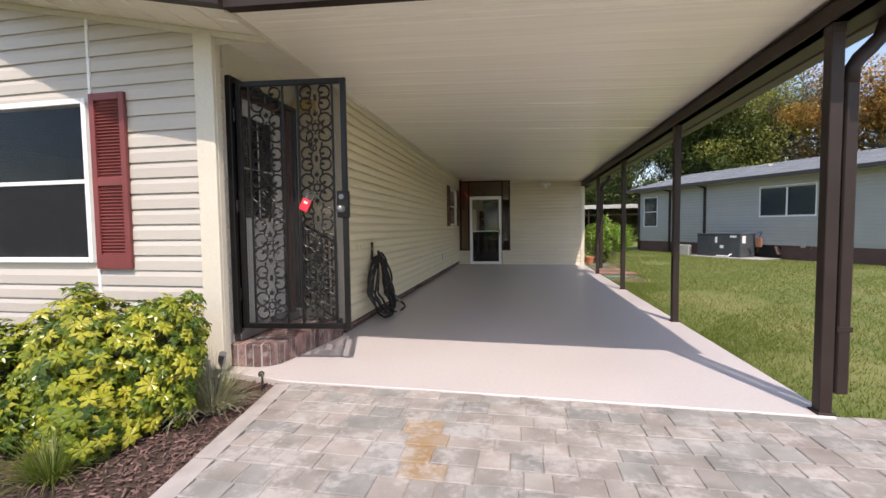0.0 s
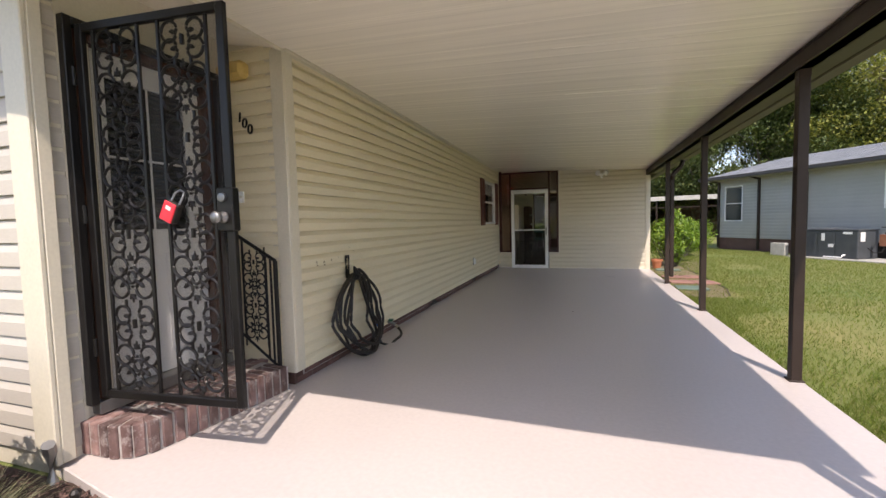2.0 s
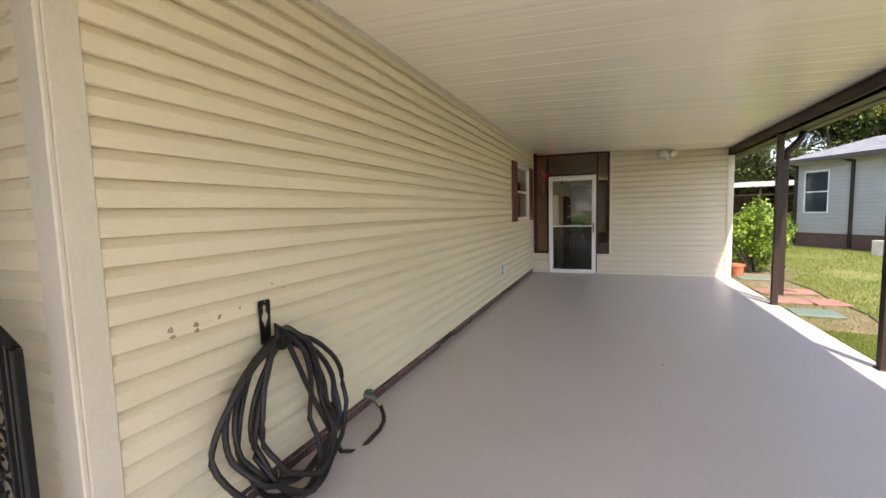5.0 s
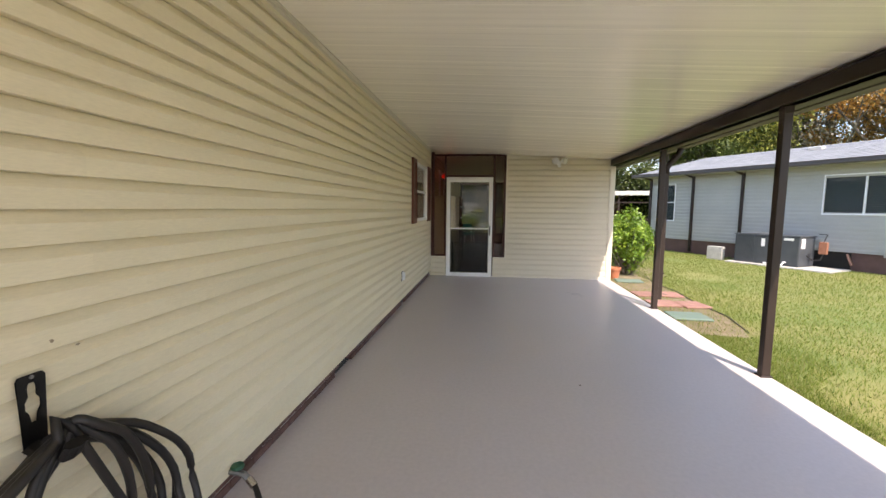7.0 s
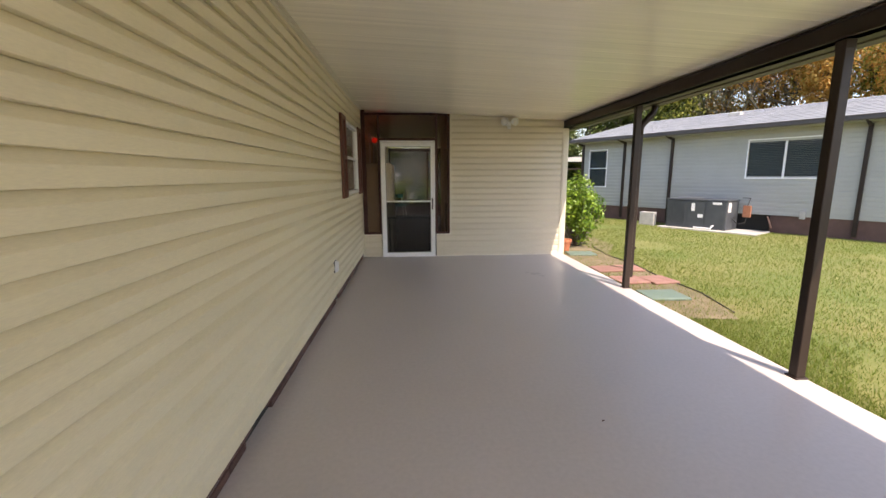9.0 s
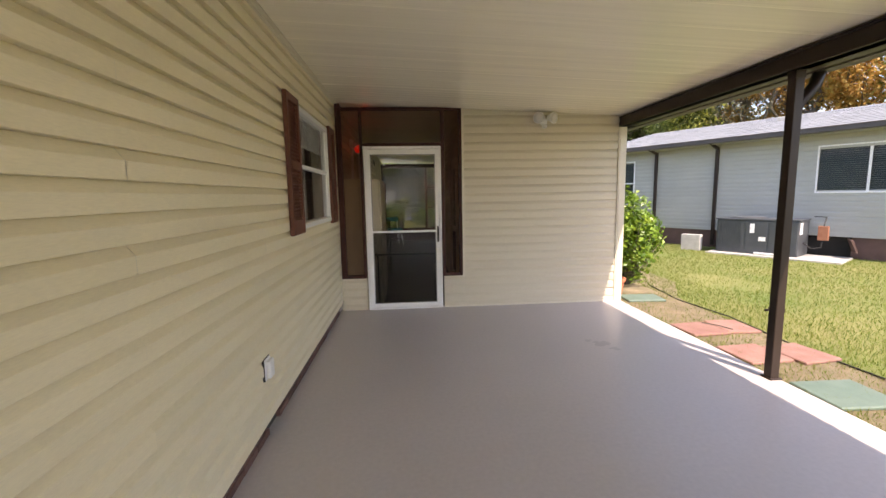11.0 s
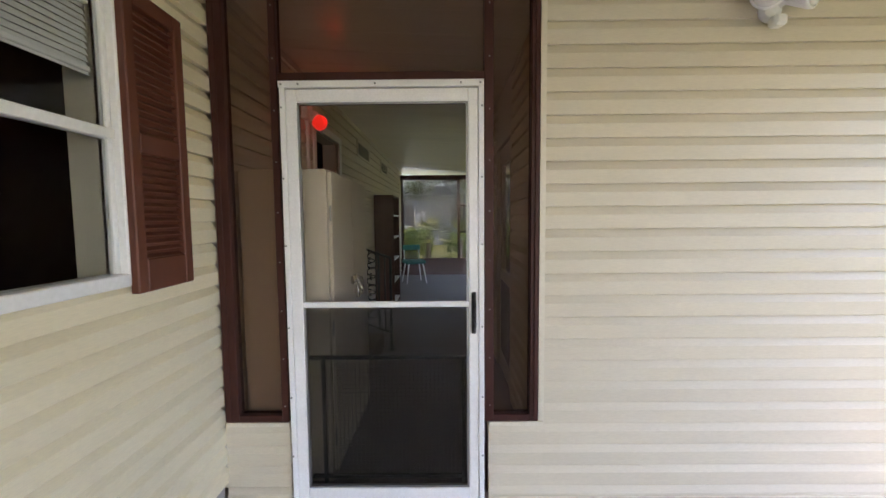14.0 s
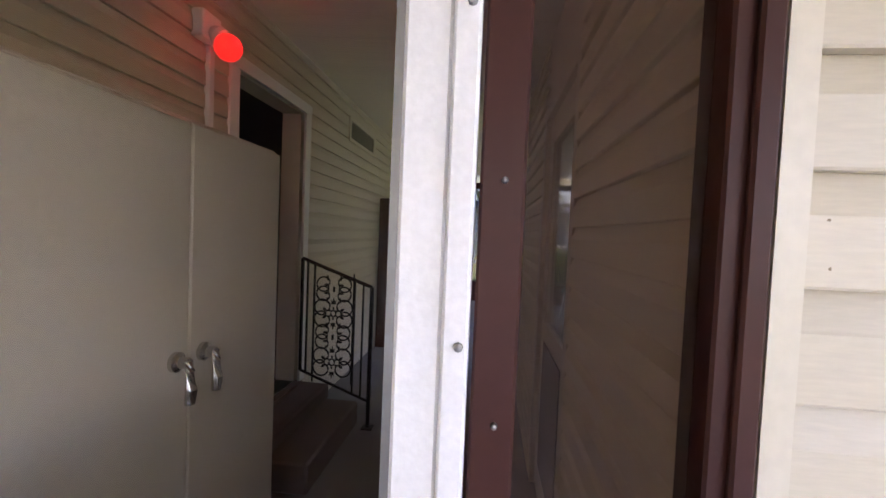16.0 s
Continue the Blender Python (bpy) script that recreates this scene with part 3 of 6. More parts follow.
# ---- end wall of the carport ----
wall_end = tagged(part("wall_end", boxes((1.6, 3.64, END + 0.0135, END + 0.12, 0, 2.53), (0.0, 0.335, END + 0.0135, END + 0.12, 0, 0.405), (1.335, 1.6, END + 0.0135, END + 0.12, 0, 0.405)), CREAM_TRIM), "end wall of the carport in cream siding", "wall", kind="structure")
tagged(part("trim_end_corner", boxes((3.62, 3.73, END - 0.02, END + 0.14, 0, 2.295), (3.64, 3.67, END - 0.024, END - 0.018, 0, 2.295), bevel=0.004), CREAM_TRIM), "cream corner post of the end wall", "trim", kind="structure")
tagged(part("trim_end_edges", boxes((1.575, 1.602, END - 0.018, END + 0.0, 0.42, 2.535), (0.02, 0.335, END - 0.018, END + 0.002, 0.395, 0.415), (1.335, 1.60, END - 0.018, END + 0.002, 0.395, 0.415), (1.6, 3.62, END - 0.018, END + 0.0, 2.45, 2.475), (1.345, 3.6, END - 0.018, END, 0.0, 0.02)), CREAM_TRIM), "cream edge trim on the end wall", "trim", kind="structure")


def screen_wall():
    """Brown framed tinted panels beside and above the door."""
    s = tagged(thing("window_1", "", ""), "dark brown framed tinted panels beside the door", "window", kind="structure")
    y0, y1 = END - 0.012, END + 0.05
    part("post", boxes((0.02, 0.085, y0, y1, 0.415, 2.59), (0.02, 0.05, y0 - 0.008, y0, 0.42, 2.585), bevel=0.003), BROWN_RED, s)
    part("mullion", boxes((0.30, 0.335, y0, y1, 0.415, 2.52), bevel=0.003), BROWN_RED, s)
    part("mullion", boxes((1.311, 1.355, y0, y1, 0.415, 2.52), bevel=0.003), BROWN_RED, s)
    part("post", boxes((1.532, 1.575, y0, y1, 0.415, 2.53), (1.55, 1.572, y0 - 0.01, y0, 0.42, 2.53), bevel=0.003), BROWN_RED, s)
    part("header", boxes((0.085, 1.532, y0, y1, 2.51, 2.545), (0.02, 1.575, y0 - 0.006, y0, 2.505, 2.54), bevel=0.003), BROWN_RED, s)
    part("transom", boxes((0.335, 1.311, y0, y1, 2.075, 2.115), bevel=0.003), BROWN_RED, s)
    part("sill", boxes((0.085, 0.30, y0, y1, 0.415, 0.45), bevel=0.003), BROWN_RED, s)
    part("sill", boxes((1.355, 1.532, y0, y1, 0.415, 0.45), bevel=0.003), BROWN_RED, s)
    for a, b, c, d in ((0.085, 0.30, 0.45, 2.51), (1.355, 1.532, 0.45, 2.51), (0.335, 1.311, 2.115, 2.51)):
        p = part("pane", boxes((a, b, END + 0.018, END + 0.021, c, d)), TINT, s, "tinted pane")
        p.visible_shadow = False
    bm = bmesh.new()
    for k in range(9):
        z = 0.5 + k * 0.24
        for x in (0.318, 1.335, 1.56):
            lathe(bm, ((0.0035, -0.003), (0.003, 0.002), (0.001, 0.003)), pose(x, y0 - 0.003, z, 90), 8)
    part("screws", bm, STEEL, s)


screen_wall()


def storm_door():
    d = tagged(thing("door_1", "", ""), "white aluminium storm door, closed, glazed above and below", "door", kind="structure")
    y0, y1 = END - 0.03, END + 0.01
    part("jamb", boxes((0.349, 0.375, y0, y1, 0, 2.065), bevel=0.003), WHITE_OLD, d)
    part("jamb", boxes((1.281, 1.307, y0, y1, 0, 2.065), bevel=0.003), WHITE_OLD, d)
    part("head", boxes((0.345, 1.307, y0 - 0.003, y1, 2.04, 2.072), bevel=0.003), WHITE_OLD, d)
    part("threshold", boxes((0.375, 1.281, y0, y1 + 0.05, 0, 0.02), bevel=0.003), WHITE_OLD, d)
    y0, y1 = END - 0.022, END + 0.008
    leaf = part("leaf", boxes((0.3752, 0.426, y0, y1, 0.022, 2.036), (1.233, 1.2808, y0, y1, 0.022, 2.036), (0.426, 1.233, y0, y1, 1.975, 2.036), (0.426, 1.233, y0, y1, 0.022, 0.075), (0.426, 1.233, y0 + 0.004, y1, 0.995, 1.022), bevel=0.004), WHITE_OLD, d)
    part("bead", boxes((0.426, 0.436, y0 + 0.008, y1 - 0.004, 0.075, 1.975), (1.223, 1.233, y0 + 0.008, y1 - 0.004, 0.075, 1.975), (0.436, 1.223, y0 + 0.008, y1 - 0.004, 1.965, 1.975), (0.436, 1.223, y0 + 0.008, y1 - 0.004, 0.075, 0.085)), STEEL, leaf)
    for c, e in ((1.022, 1.965), (0.085, 0.995)):
        p = part("pane", boxes((0.436, 1.223, END - 0.008, END - 0.005, c, e)), DOOR_GLASS, leaf)
        p.visible_shadow = False
    # added sheet, darkens the view through the lower pane
    part("dimming_sheet", boxes((0.436, 1.223, END + 0.002, END + 0.003, 0.085, 0.995)), DOOR_DIM, leaf, "dark see-through sheet added to dim the lower pane")
    bm = bmesh.new()
    pts = [(1.257, y0 - 0.004, 0.885), (1.257, y0 - 0.03, 0.91), (1.257, y0 - 0.036, 0.96), (1.257, y0 - 0.034, 1.0), (1.257, y0 - 0.004, 1.05)]
    sweep(bm, pts, 0.011, 8)
    box(bm, 1.246, 1.268, y0 - 0.006, y0, 0.865, 1.07, 0.003)
    part("handle", bm, IRON, leaf, "black pull handle")
    bm = bmesh.new()
    for z in (0.25, 0.55, 0.9, 1.3, 1.62, 1.95):
        for x in (0.357, 1.298):
            lathe(bm, ((0.005, -0.003), (0.004, 0.003), (0.001, 0.004)), pose(x, END - 0.032, z, 90), 8)
    for x in (0.36, 0.44, 0.8, 1.2, 1.29):
        lathe(bm, ((0.005, -0.003), (0.004, 0.003), (0.001, 0.004)), pose(x, END - 0.035, 2.055, 90), 8)
    part("screws", bm, STEEL, d)


storm_door()


# ---- windows and shutters ----
def sash_window(name, label, u0, u1, z0, z1, m, mid, wide=0.045, blind=None, screen=False):
    """Local frame: u to the right seen from outside, outside towards -y."""
    w = thing(name, label, "window", kind="structure")
    w.matrix_basis = m
    part("window_frame", boxes((u0 - wide, u0, -0.022, 0.06, z0 - wide, z1 + wide), (u1, u1 + wide, -0.022, 0.06, z0 - wide, z1 + wide), (u0, u1, -0.022, 0.06, z1, z1 + wide), bevel=0.004), WHITE, w)
    part("window_sill", boxes((u0, u1, -0.03, 0.06, z0 - wide, z0), bevel=0.004), WHITE, w)
    part("meeting_rail", boxes((u0, u1, -0.006, 0.035, mid - 0.018, mid + 0.018), bevel=0.003), WHITE, w)
    part("sash", boxes((u0, u0 + 0.022, 0.004, 0.03, z0, z1), (u1 - 0.022, u1, 0.004, 0.03, z0, z1), bevel=0.003), WHITE, w)
    if screen:
        part("fly_screen", boxes((u0 + 0.022, u1 - 0.022, 0.006, 0.007, z0, mid - 0.018)), WINDOW_SCREEN, w, "dark fly screen on the lower sash")
    for c, e in ((z0, mid - 0.018), (mid + 0.018, z1)):
        p = part("pane", boxes((u0 + 0.022, u1 - 0.022, 0.014, 0.017, c, e)), GLASS, w)
        p.visible_shadow = False
    if blind:
        z = z1 - 0.01
        part("blind_head", boxes((u0 + 0.03, u1 - 0.03, 0.03, 0.075, z1 - 0.035, z1), bevel=0.003), WHITE, w)
        while z > blind:
            z -= 0.021
            part("slat", box(bmesh.new(), u0 + 0.03, u1 - 0.03, -0.0125, 0.0125, -0.0007, 0.0007, m=pose(0, 0.05, z - 0.008, 65)), WHITE, w)
        part("blind_bottom", boxes((u0 + 0.03, u1 - 0.03, 0.038, 0.065, blind - 0.03, blind - 0.012), bevel=0.003), WHITE, w)
    return w


def shutter(m, w, z0, z1, material, label):
    """Louvred shutter; local u from 0 to w, outside towards -y."""
    s = thing("shutter", label, "shutter", group="window shutters")
    s.matrix_basis = m
    mid = (z0 + z1) / 2
    part("frame", boxes((0, 0.05, -0.032, 0, z0, z1), (w - 0.05, w, -0.032, 0, z0, z1), (0.05, w - 0.05, -0.032, 0, z1 - 0.06, z1), (0.05, w - 0.05, -0.032, 0, z0, z0 + 0.12), (0.05, w - 0.05, -0.032, 0, mid - 0.035, mid + 0.035), bevel=0.004), material, s)
    part("backing", boxes((0.05, w - 0.05, -0.006, -0.002, z0 + 0.1, z1 - 0.05)), material, s)
    bm = bmesh.new()
    for a, b in ((z0 + 0.12, mid - 0.035), (mid + 0.035, z1 - 0.06)):
        n = int((b - a) / 0.026)
        for k in range(n):
            z = a + (b - a) * (k + 0.5) / n
            box(bm, 0.05, w - 0.05, -0.022, 0.0, -0.003, 0.003, m=pose(0, -0.003, z, 38))
    mesh = bm
    part("louvres", mesh, material, s)
    return s


SIDE = pose(-0.0, 0, 0, 0, 0, 90)        # u = world y, outside = +x
sash_window("window_2", "white sash window with a part-lowered blind", 10.19, 11.41, 1.245, 2.165, SIDE, 1.72, blind=1.945)
shutter(pose(0.016, 9.805, 0, 0, 0, 90), 0.345, 1.175, 2.23, SHUTTER, "brown louvred shutter on cream siding")
shutter(pose(0.016, 11.42, 0, 0, 0, 90), 0.32, 1.17, 2.235, SHUTTER, "brown louvred shutter on cream siding")
sash_window("window_3", "white sash window with dark panes in the gable wall", -3.5, -1.735, 0.93, 2.22, pose(0, FRONT, 0), 1.575, screen=True)
shutter(pose(-1.625, FRONT - 0.0145, 0), 0.34, 0.836, 2.285, SHUTTER_RED, "maroon louvred shutter on the front wall")
tagged(part("trim_window_strip", boxes((-1.655, -1.628, FRONT - 0.018, FRONT, 0.1, 2.93), bevel=0.003), WHITE), "white vertical trim strip beside the front window", "trim", kind="structure")


# ---- the porch room behind the storm door ----
FAR = 20.4
ROOM_X = 1.62     # the store's wall that narrows the room
store = tagged(part("wall_store", boxes((ROOM_X + 0.0135, ROOM_X + 0.1, END + 0.12, 13.16, 0, 2.53), (ROOM_X + 0.0135, ROOM_X + 0.1, 13.16, 13.98, 2.06, 2.53), (ROOM_X + 0.0135, ROOM_X + 0.1, 13.98, 15.2, 0, 2.53), (ROOM_X, 3.7, 15.1, 15.2, 0, 2.52), (3.62, 3.7, END + 0.12, 15.1, 0, 2.4)), CREAM_TRIM), "store wall in cream siding inside the porch", "wall", kind="structure")
tagged(part("floor_porch", boxes((0.0, 3.7, END + 0.06, FAR, 0.0, 0.006)), CARPET), "grey carpet on the porch floor", "floor", kind="structure")
tagged(part("wall_porch_knee", boxes((0.0, 3.7, FAR, FAR + 0.08, 0, 0.42), (3.62, 3.7, 15.2, FAR, 0, 0.45)), BROWN_RED), "dark brown knee wall of the screened porch", "wall", kind="structure")


def porch_frames():
    s = tagged(thing("window_4", "", ""), "dark brown framed screens at the end of the porch", "window", kind="structure")
    for x in (0.02, 1.42, 2.5, 3.62):
        part("mullion", boxes((x, x + 0.06, FAR, FAR + 0.06, 0.42, 2.46), bevel=0.003), BROWN_RED, s)
    part("header", boxes((0.0, 3.7, FAR, FAR + 0.06, 2.36, 2.48), bevel=0.003), BROWN_RED, s)
    part("rail", boxes((1.48, 3.62, FAR, FAR + 0.05, 1.7, 1.75), bevel=0.003), BROWN_RED, s)
    part("rail", boxes((1.48, 3.62, FAR, FAR + 0.05, 1.05, 1.09), bevel=0.003), BROWN_RED, s)
    for y in (16.4, 17.7, 19.0):
        part("mullion", boxes((3.62, 3.68, y, y + 0.06, 0.45, 2.4), bevel=0.003), BROWN_RED, s)
    for a, b in ((0.08, 1.42), (1.48, 2.5), (2.56, 3.62)):
        part("fly_screen", boxes((a, b, FAR + 0.03, FAR + 0.032, 0.42, 2.36)), PORCH_SCREEN, s, "grey fly screen")


porch_frames()
d = tagged(thing("door_2", "", ""), "store door with a glazed upper half", "door", kind="structure")
part("casing", boxes((ROOM_X - 0.006, ROOM_X + 0.05, 13.10, 13.17, 0, 2.12), (ROOM_X - 0.006, ROOM_X + 0.05, 13.97, 14.04, 0, 2.12), (ROOM_X - 0.006, ROOM_X + 0.05, 13.17, 13.97, 2.05, 2.12), bevel=0.003), CREAM_TRIM, d)
leaf = part("leaf", boxes((ROOM_X + 0.02, ROOM_X + 0.06, 13.17, 13.97, 0.01, 0.95), (ROOM_X + 0.02, ROOM_X + 0.06, 13.17, 13.30, 0.95, 2.05), (ROOM_X + 0.02, ROOM_X + 0.06, 13.84, 13.97, 0.95, 2.05), (ROOM_X + 0.02, ROOM_X + 0.06, 13.30, 13.84, 1.9, 2.05), bevel=0.003), BEIGE, d)
part("pane", boxes((ROOM_X + 0.036, ROOM_X + 0.042, 13.30, 13.84, 0.95, 1.9)), GLASS, leaf)
bm = boxes((ROOM_X + 0.012, ROOM_X + 0.018, 13.32, 13.82, 0.2, 0.86), bevel=0.002)
part("panel", bm, DARK_WOOD, leaf, "dark lower panel")


def metal_cabinet():
    c = thing("storage_cabinet", "beige enamelled steel cabinet with two doors", "cabinet", (0.055, 12.14, 0.006))
    part("body", boxes((0, 0.455, 0, 0.955, 0, 1.68), bevel=0.006), BEIGE, c)
    for a, b, hy in ((0.012, 0.475, 0.425), (0.48, 0.943, 0.53)):
        dr = part("door", boxes((0.457, 0.478, a, b, 0.06, 1.665), bevel=0.004), BEIGE, c)
        bm = bmesh.new()
        lathe(bm, ((0.026, 0), (0.026, 0.012), (0.016, 0.02), (0.014, 0.04)), pose(0.478, hy, 1.04, 0, 90), 14)
        sweep(bm, [(0.515, hy, 1.045), (0.522, hy, 1.02), (0.522, hy + 0.006, 0.97), (0.515, hy + 0.01, 0.93)], 0.011, 8, flat=1.3)
        part("handle", bm, CHROME, dr, "chrome lever handle")
    for z in (0.25, 0.85, 1.45):
        part("hinge", sweep(bmesh.new(), [(0.472, 0.004, z - 0.04), (0.472, 0.004, z + 0.04)], 0.006, 6), STEEL, c)


metal_cabinet()


def red_lamp():
    l = thing("wall_lamp", "lit red globe lamp in a white wall holder", "lamp", (0.0, 13.36, 2.215))
    part("junction_box", boxes((0, 0.06, -0.07, 0.055, 0.0, 0.12), bevel=0.006), WHITE, l)
    bm = lathe(bmesh.new(), ((0.035, 0), (0.045, 0.03), (0.04, 0.05)), pose(0.06, 0.0, 0.04, 0, 120), 14)
    part("socket", bm, WHITE, l)
    bm = bmesh.new()
    bmesh.ops.create_uvsphere(bm, u_segments=18, v_segments=12, radius=0.06, matrix=Matrix.Translation((0.13, 0.0, -0.025)))
    part("bulb", bm, RED_GLOW, l, "glowing red bulb", smooth=True)
    part("conduit", boxes((0, 0.03, 0.02, 0.055, -0.75, 0.0), bevel=0.004), WHITE, l)


red_lamp()
lamp = new("red_light", bpy.data.lights.new("red_light", "POINT"))
lamp.data.energy, lamp.data.color, lamp.data.shadow_soft_size = 0.06, (1, 0.05, 0.03), 0.05
lamp.location = (0.24, 13.36, 2.24)

d = tagged(thing("door_3", "", ""), "dark open doorway into the house with pale trim", "door", kind="structure")
part("casing", boxes((0.0, 0.02, 13.55, 13.63, 0.3, 2.26), (0.0, 0.02, 14.42, 14.50, 0.3, 2.26), (0.0, 0.024, 13.55, 14.50, 2.2, 2.27), bevel=0.003), WHITE, d)
part("sill", boxes((-0.15, 0.03, 13.6, 14.45, 0.27, 0.3), bevel=0.003), DARK_WOOD, d)


def wall_vent(y):
    v = thing("wall_vent", "cream slotted air vent high on the porch wall", "vent", (0.0145, y, 2.32), group="porch wall vents")
    part("frame", boxes((0, 0.014, 0, 0.04, -0.11, 0.11), (0, 0.014, 0.81, 0.85, -0.11, 0.11), (0, 0.014, 0.04, 0.81, 0.08, 0.11), (0, 0.014, 0.04, 0.81, -0.11, -0.08), bevel=0.002), CREAM_TRIM, v)
    part("backing", boxes((0.0, 0.002, 0.03, 0.82, -0.09, 0.09)), DARK_GAP, v)
    for k in range(8):
        part("slat", box(bmesh.new(), 0.0, 0.014, 0.04, 0.81, -0.0015, 0.0015, m=pose(0, 0, -0.07 + k * 0.02, 0, 30)), CREAM_TRIM, v)
    return v


copy_thing(wall_vent(15.3), pose(0.0145, 17.2, 2.32))


def bookcase():
    b = thing("bookcase", "tall dark wooden bookcase with pale shelf edges", "bookcase", (0.02, 16.45, 0.006))
    part("side", boxes((0, 0.30, 0, 0.03, 0, 1.78), bevel=0.003), DARK_WOOD, b)
    part("side", boxes((0, 0.30, 0.77, 0.80, 0, 1.78), bevel=0.003), DARK_WOOD, b)
    part("back", boxes((0, 0.015, 0.03, 0.77, 0, 1.78)), DARK_WOOD, b)
    for z in (0.06, 0.40, 0.75, 1.1, 1.45, 1.75):
        part("shelf", boxes((0.015, 0.295, 0.03, 0.77, z, z + 0.025), bevel=0.002), WHITE_OLD if z < 1.7 else DARK_WOOD, b)


bookcase()


def porch_chair():
    c = thing("chair", "small chair with a teal cushion and splayed pale legs", "chair", (0.42, 19.2, 0.006), 20)
    part("cushion", boxes((-0.22, 0.22, -0.2, 0.22, 0.42, 0.5), bevel=0.025), TEAL, c, "teal cushion")
    for x, y in ((-1, -1), (1, -1), (-1, 1), (1, 1)):
        part("leg", sweep(bmesh.new(), [(x * 0.16, y * 0.15, 0.42), (x * 0.22, y * 0.21, 0.0)], 0.018, 6, taper=0.7), WHITE_OLD, c)
    part("backrest", boxes((-0.2, 0.2, 0.2, 0.23, 0.7, 0.82), bevel=0.01), TEAL, c)
    for x in (-0.17, 0.17):
        part("post", sweep(bmesh.new(), [(x, 0.19, 0.42), (x, 0.225, 0.8)], 0.014, 6), WHITE_OLD, c)


porch_chair()


def low_screen():
    """Dark framed mesh guard that stands just inside the door."""
    g = thing("mesh_guard", "low dark metal guard with a mesh infill behind the storm door", "guard", (0.46, 12.12, 0.006))
    part("frame", boxes((-0.06, 0.80, 0, 0.018, 0.68, 0.702), (0.0, 0.02, 0, 0.018, 0, 0.68), (0.74, 0.76, 0, 0.018, 0, 0.68), (-0.06, 0.80, 0, 0.018, 0.03, 0.05), bevel=0.003), IRON, g)
    bm = bmesh.new()
    for k in range(33):
        x = 0.026 + k * 0.022
        sweep(bm, [(x, 0.009, 0.05), (x, 0.009, 0.68)], 0.0012, 4)
    for k in range(28):
        z = 0.06 + k * 0.022
        sweep(bm, [(0.02, 0.009, z), (0.74, 0.009, z)], 0.0012, 4)
    part("mesh", bm, IRON, g)


low_screen()
steps = thing("porch_step", "brown carpeted step below the house doorway", "step", (0.02, 13.62, 0.006))
part("tread", boxes((0, 0.42, 0, 0.85, 0, 0.17), bevel=0.012), CARPET_BROWN, steps)
part("tread", boxes((0, 0.2, 0, 0.85, 0.172, 0.28), bevel=0.012), CARPET_BROWN, steps)


# ---- neighbouring house ----
NB = pose(7.335, 20.23, 0.1, 0, 0, -60) @ Matrix.Diagonal((0.89, 0.89, 0.89, 1))     # u runs along its wall, the wall faces local -y


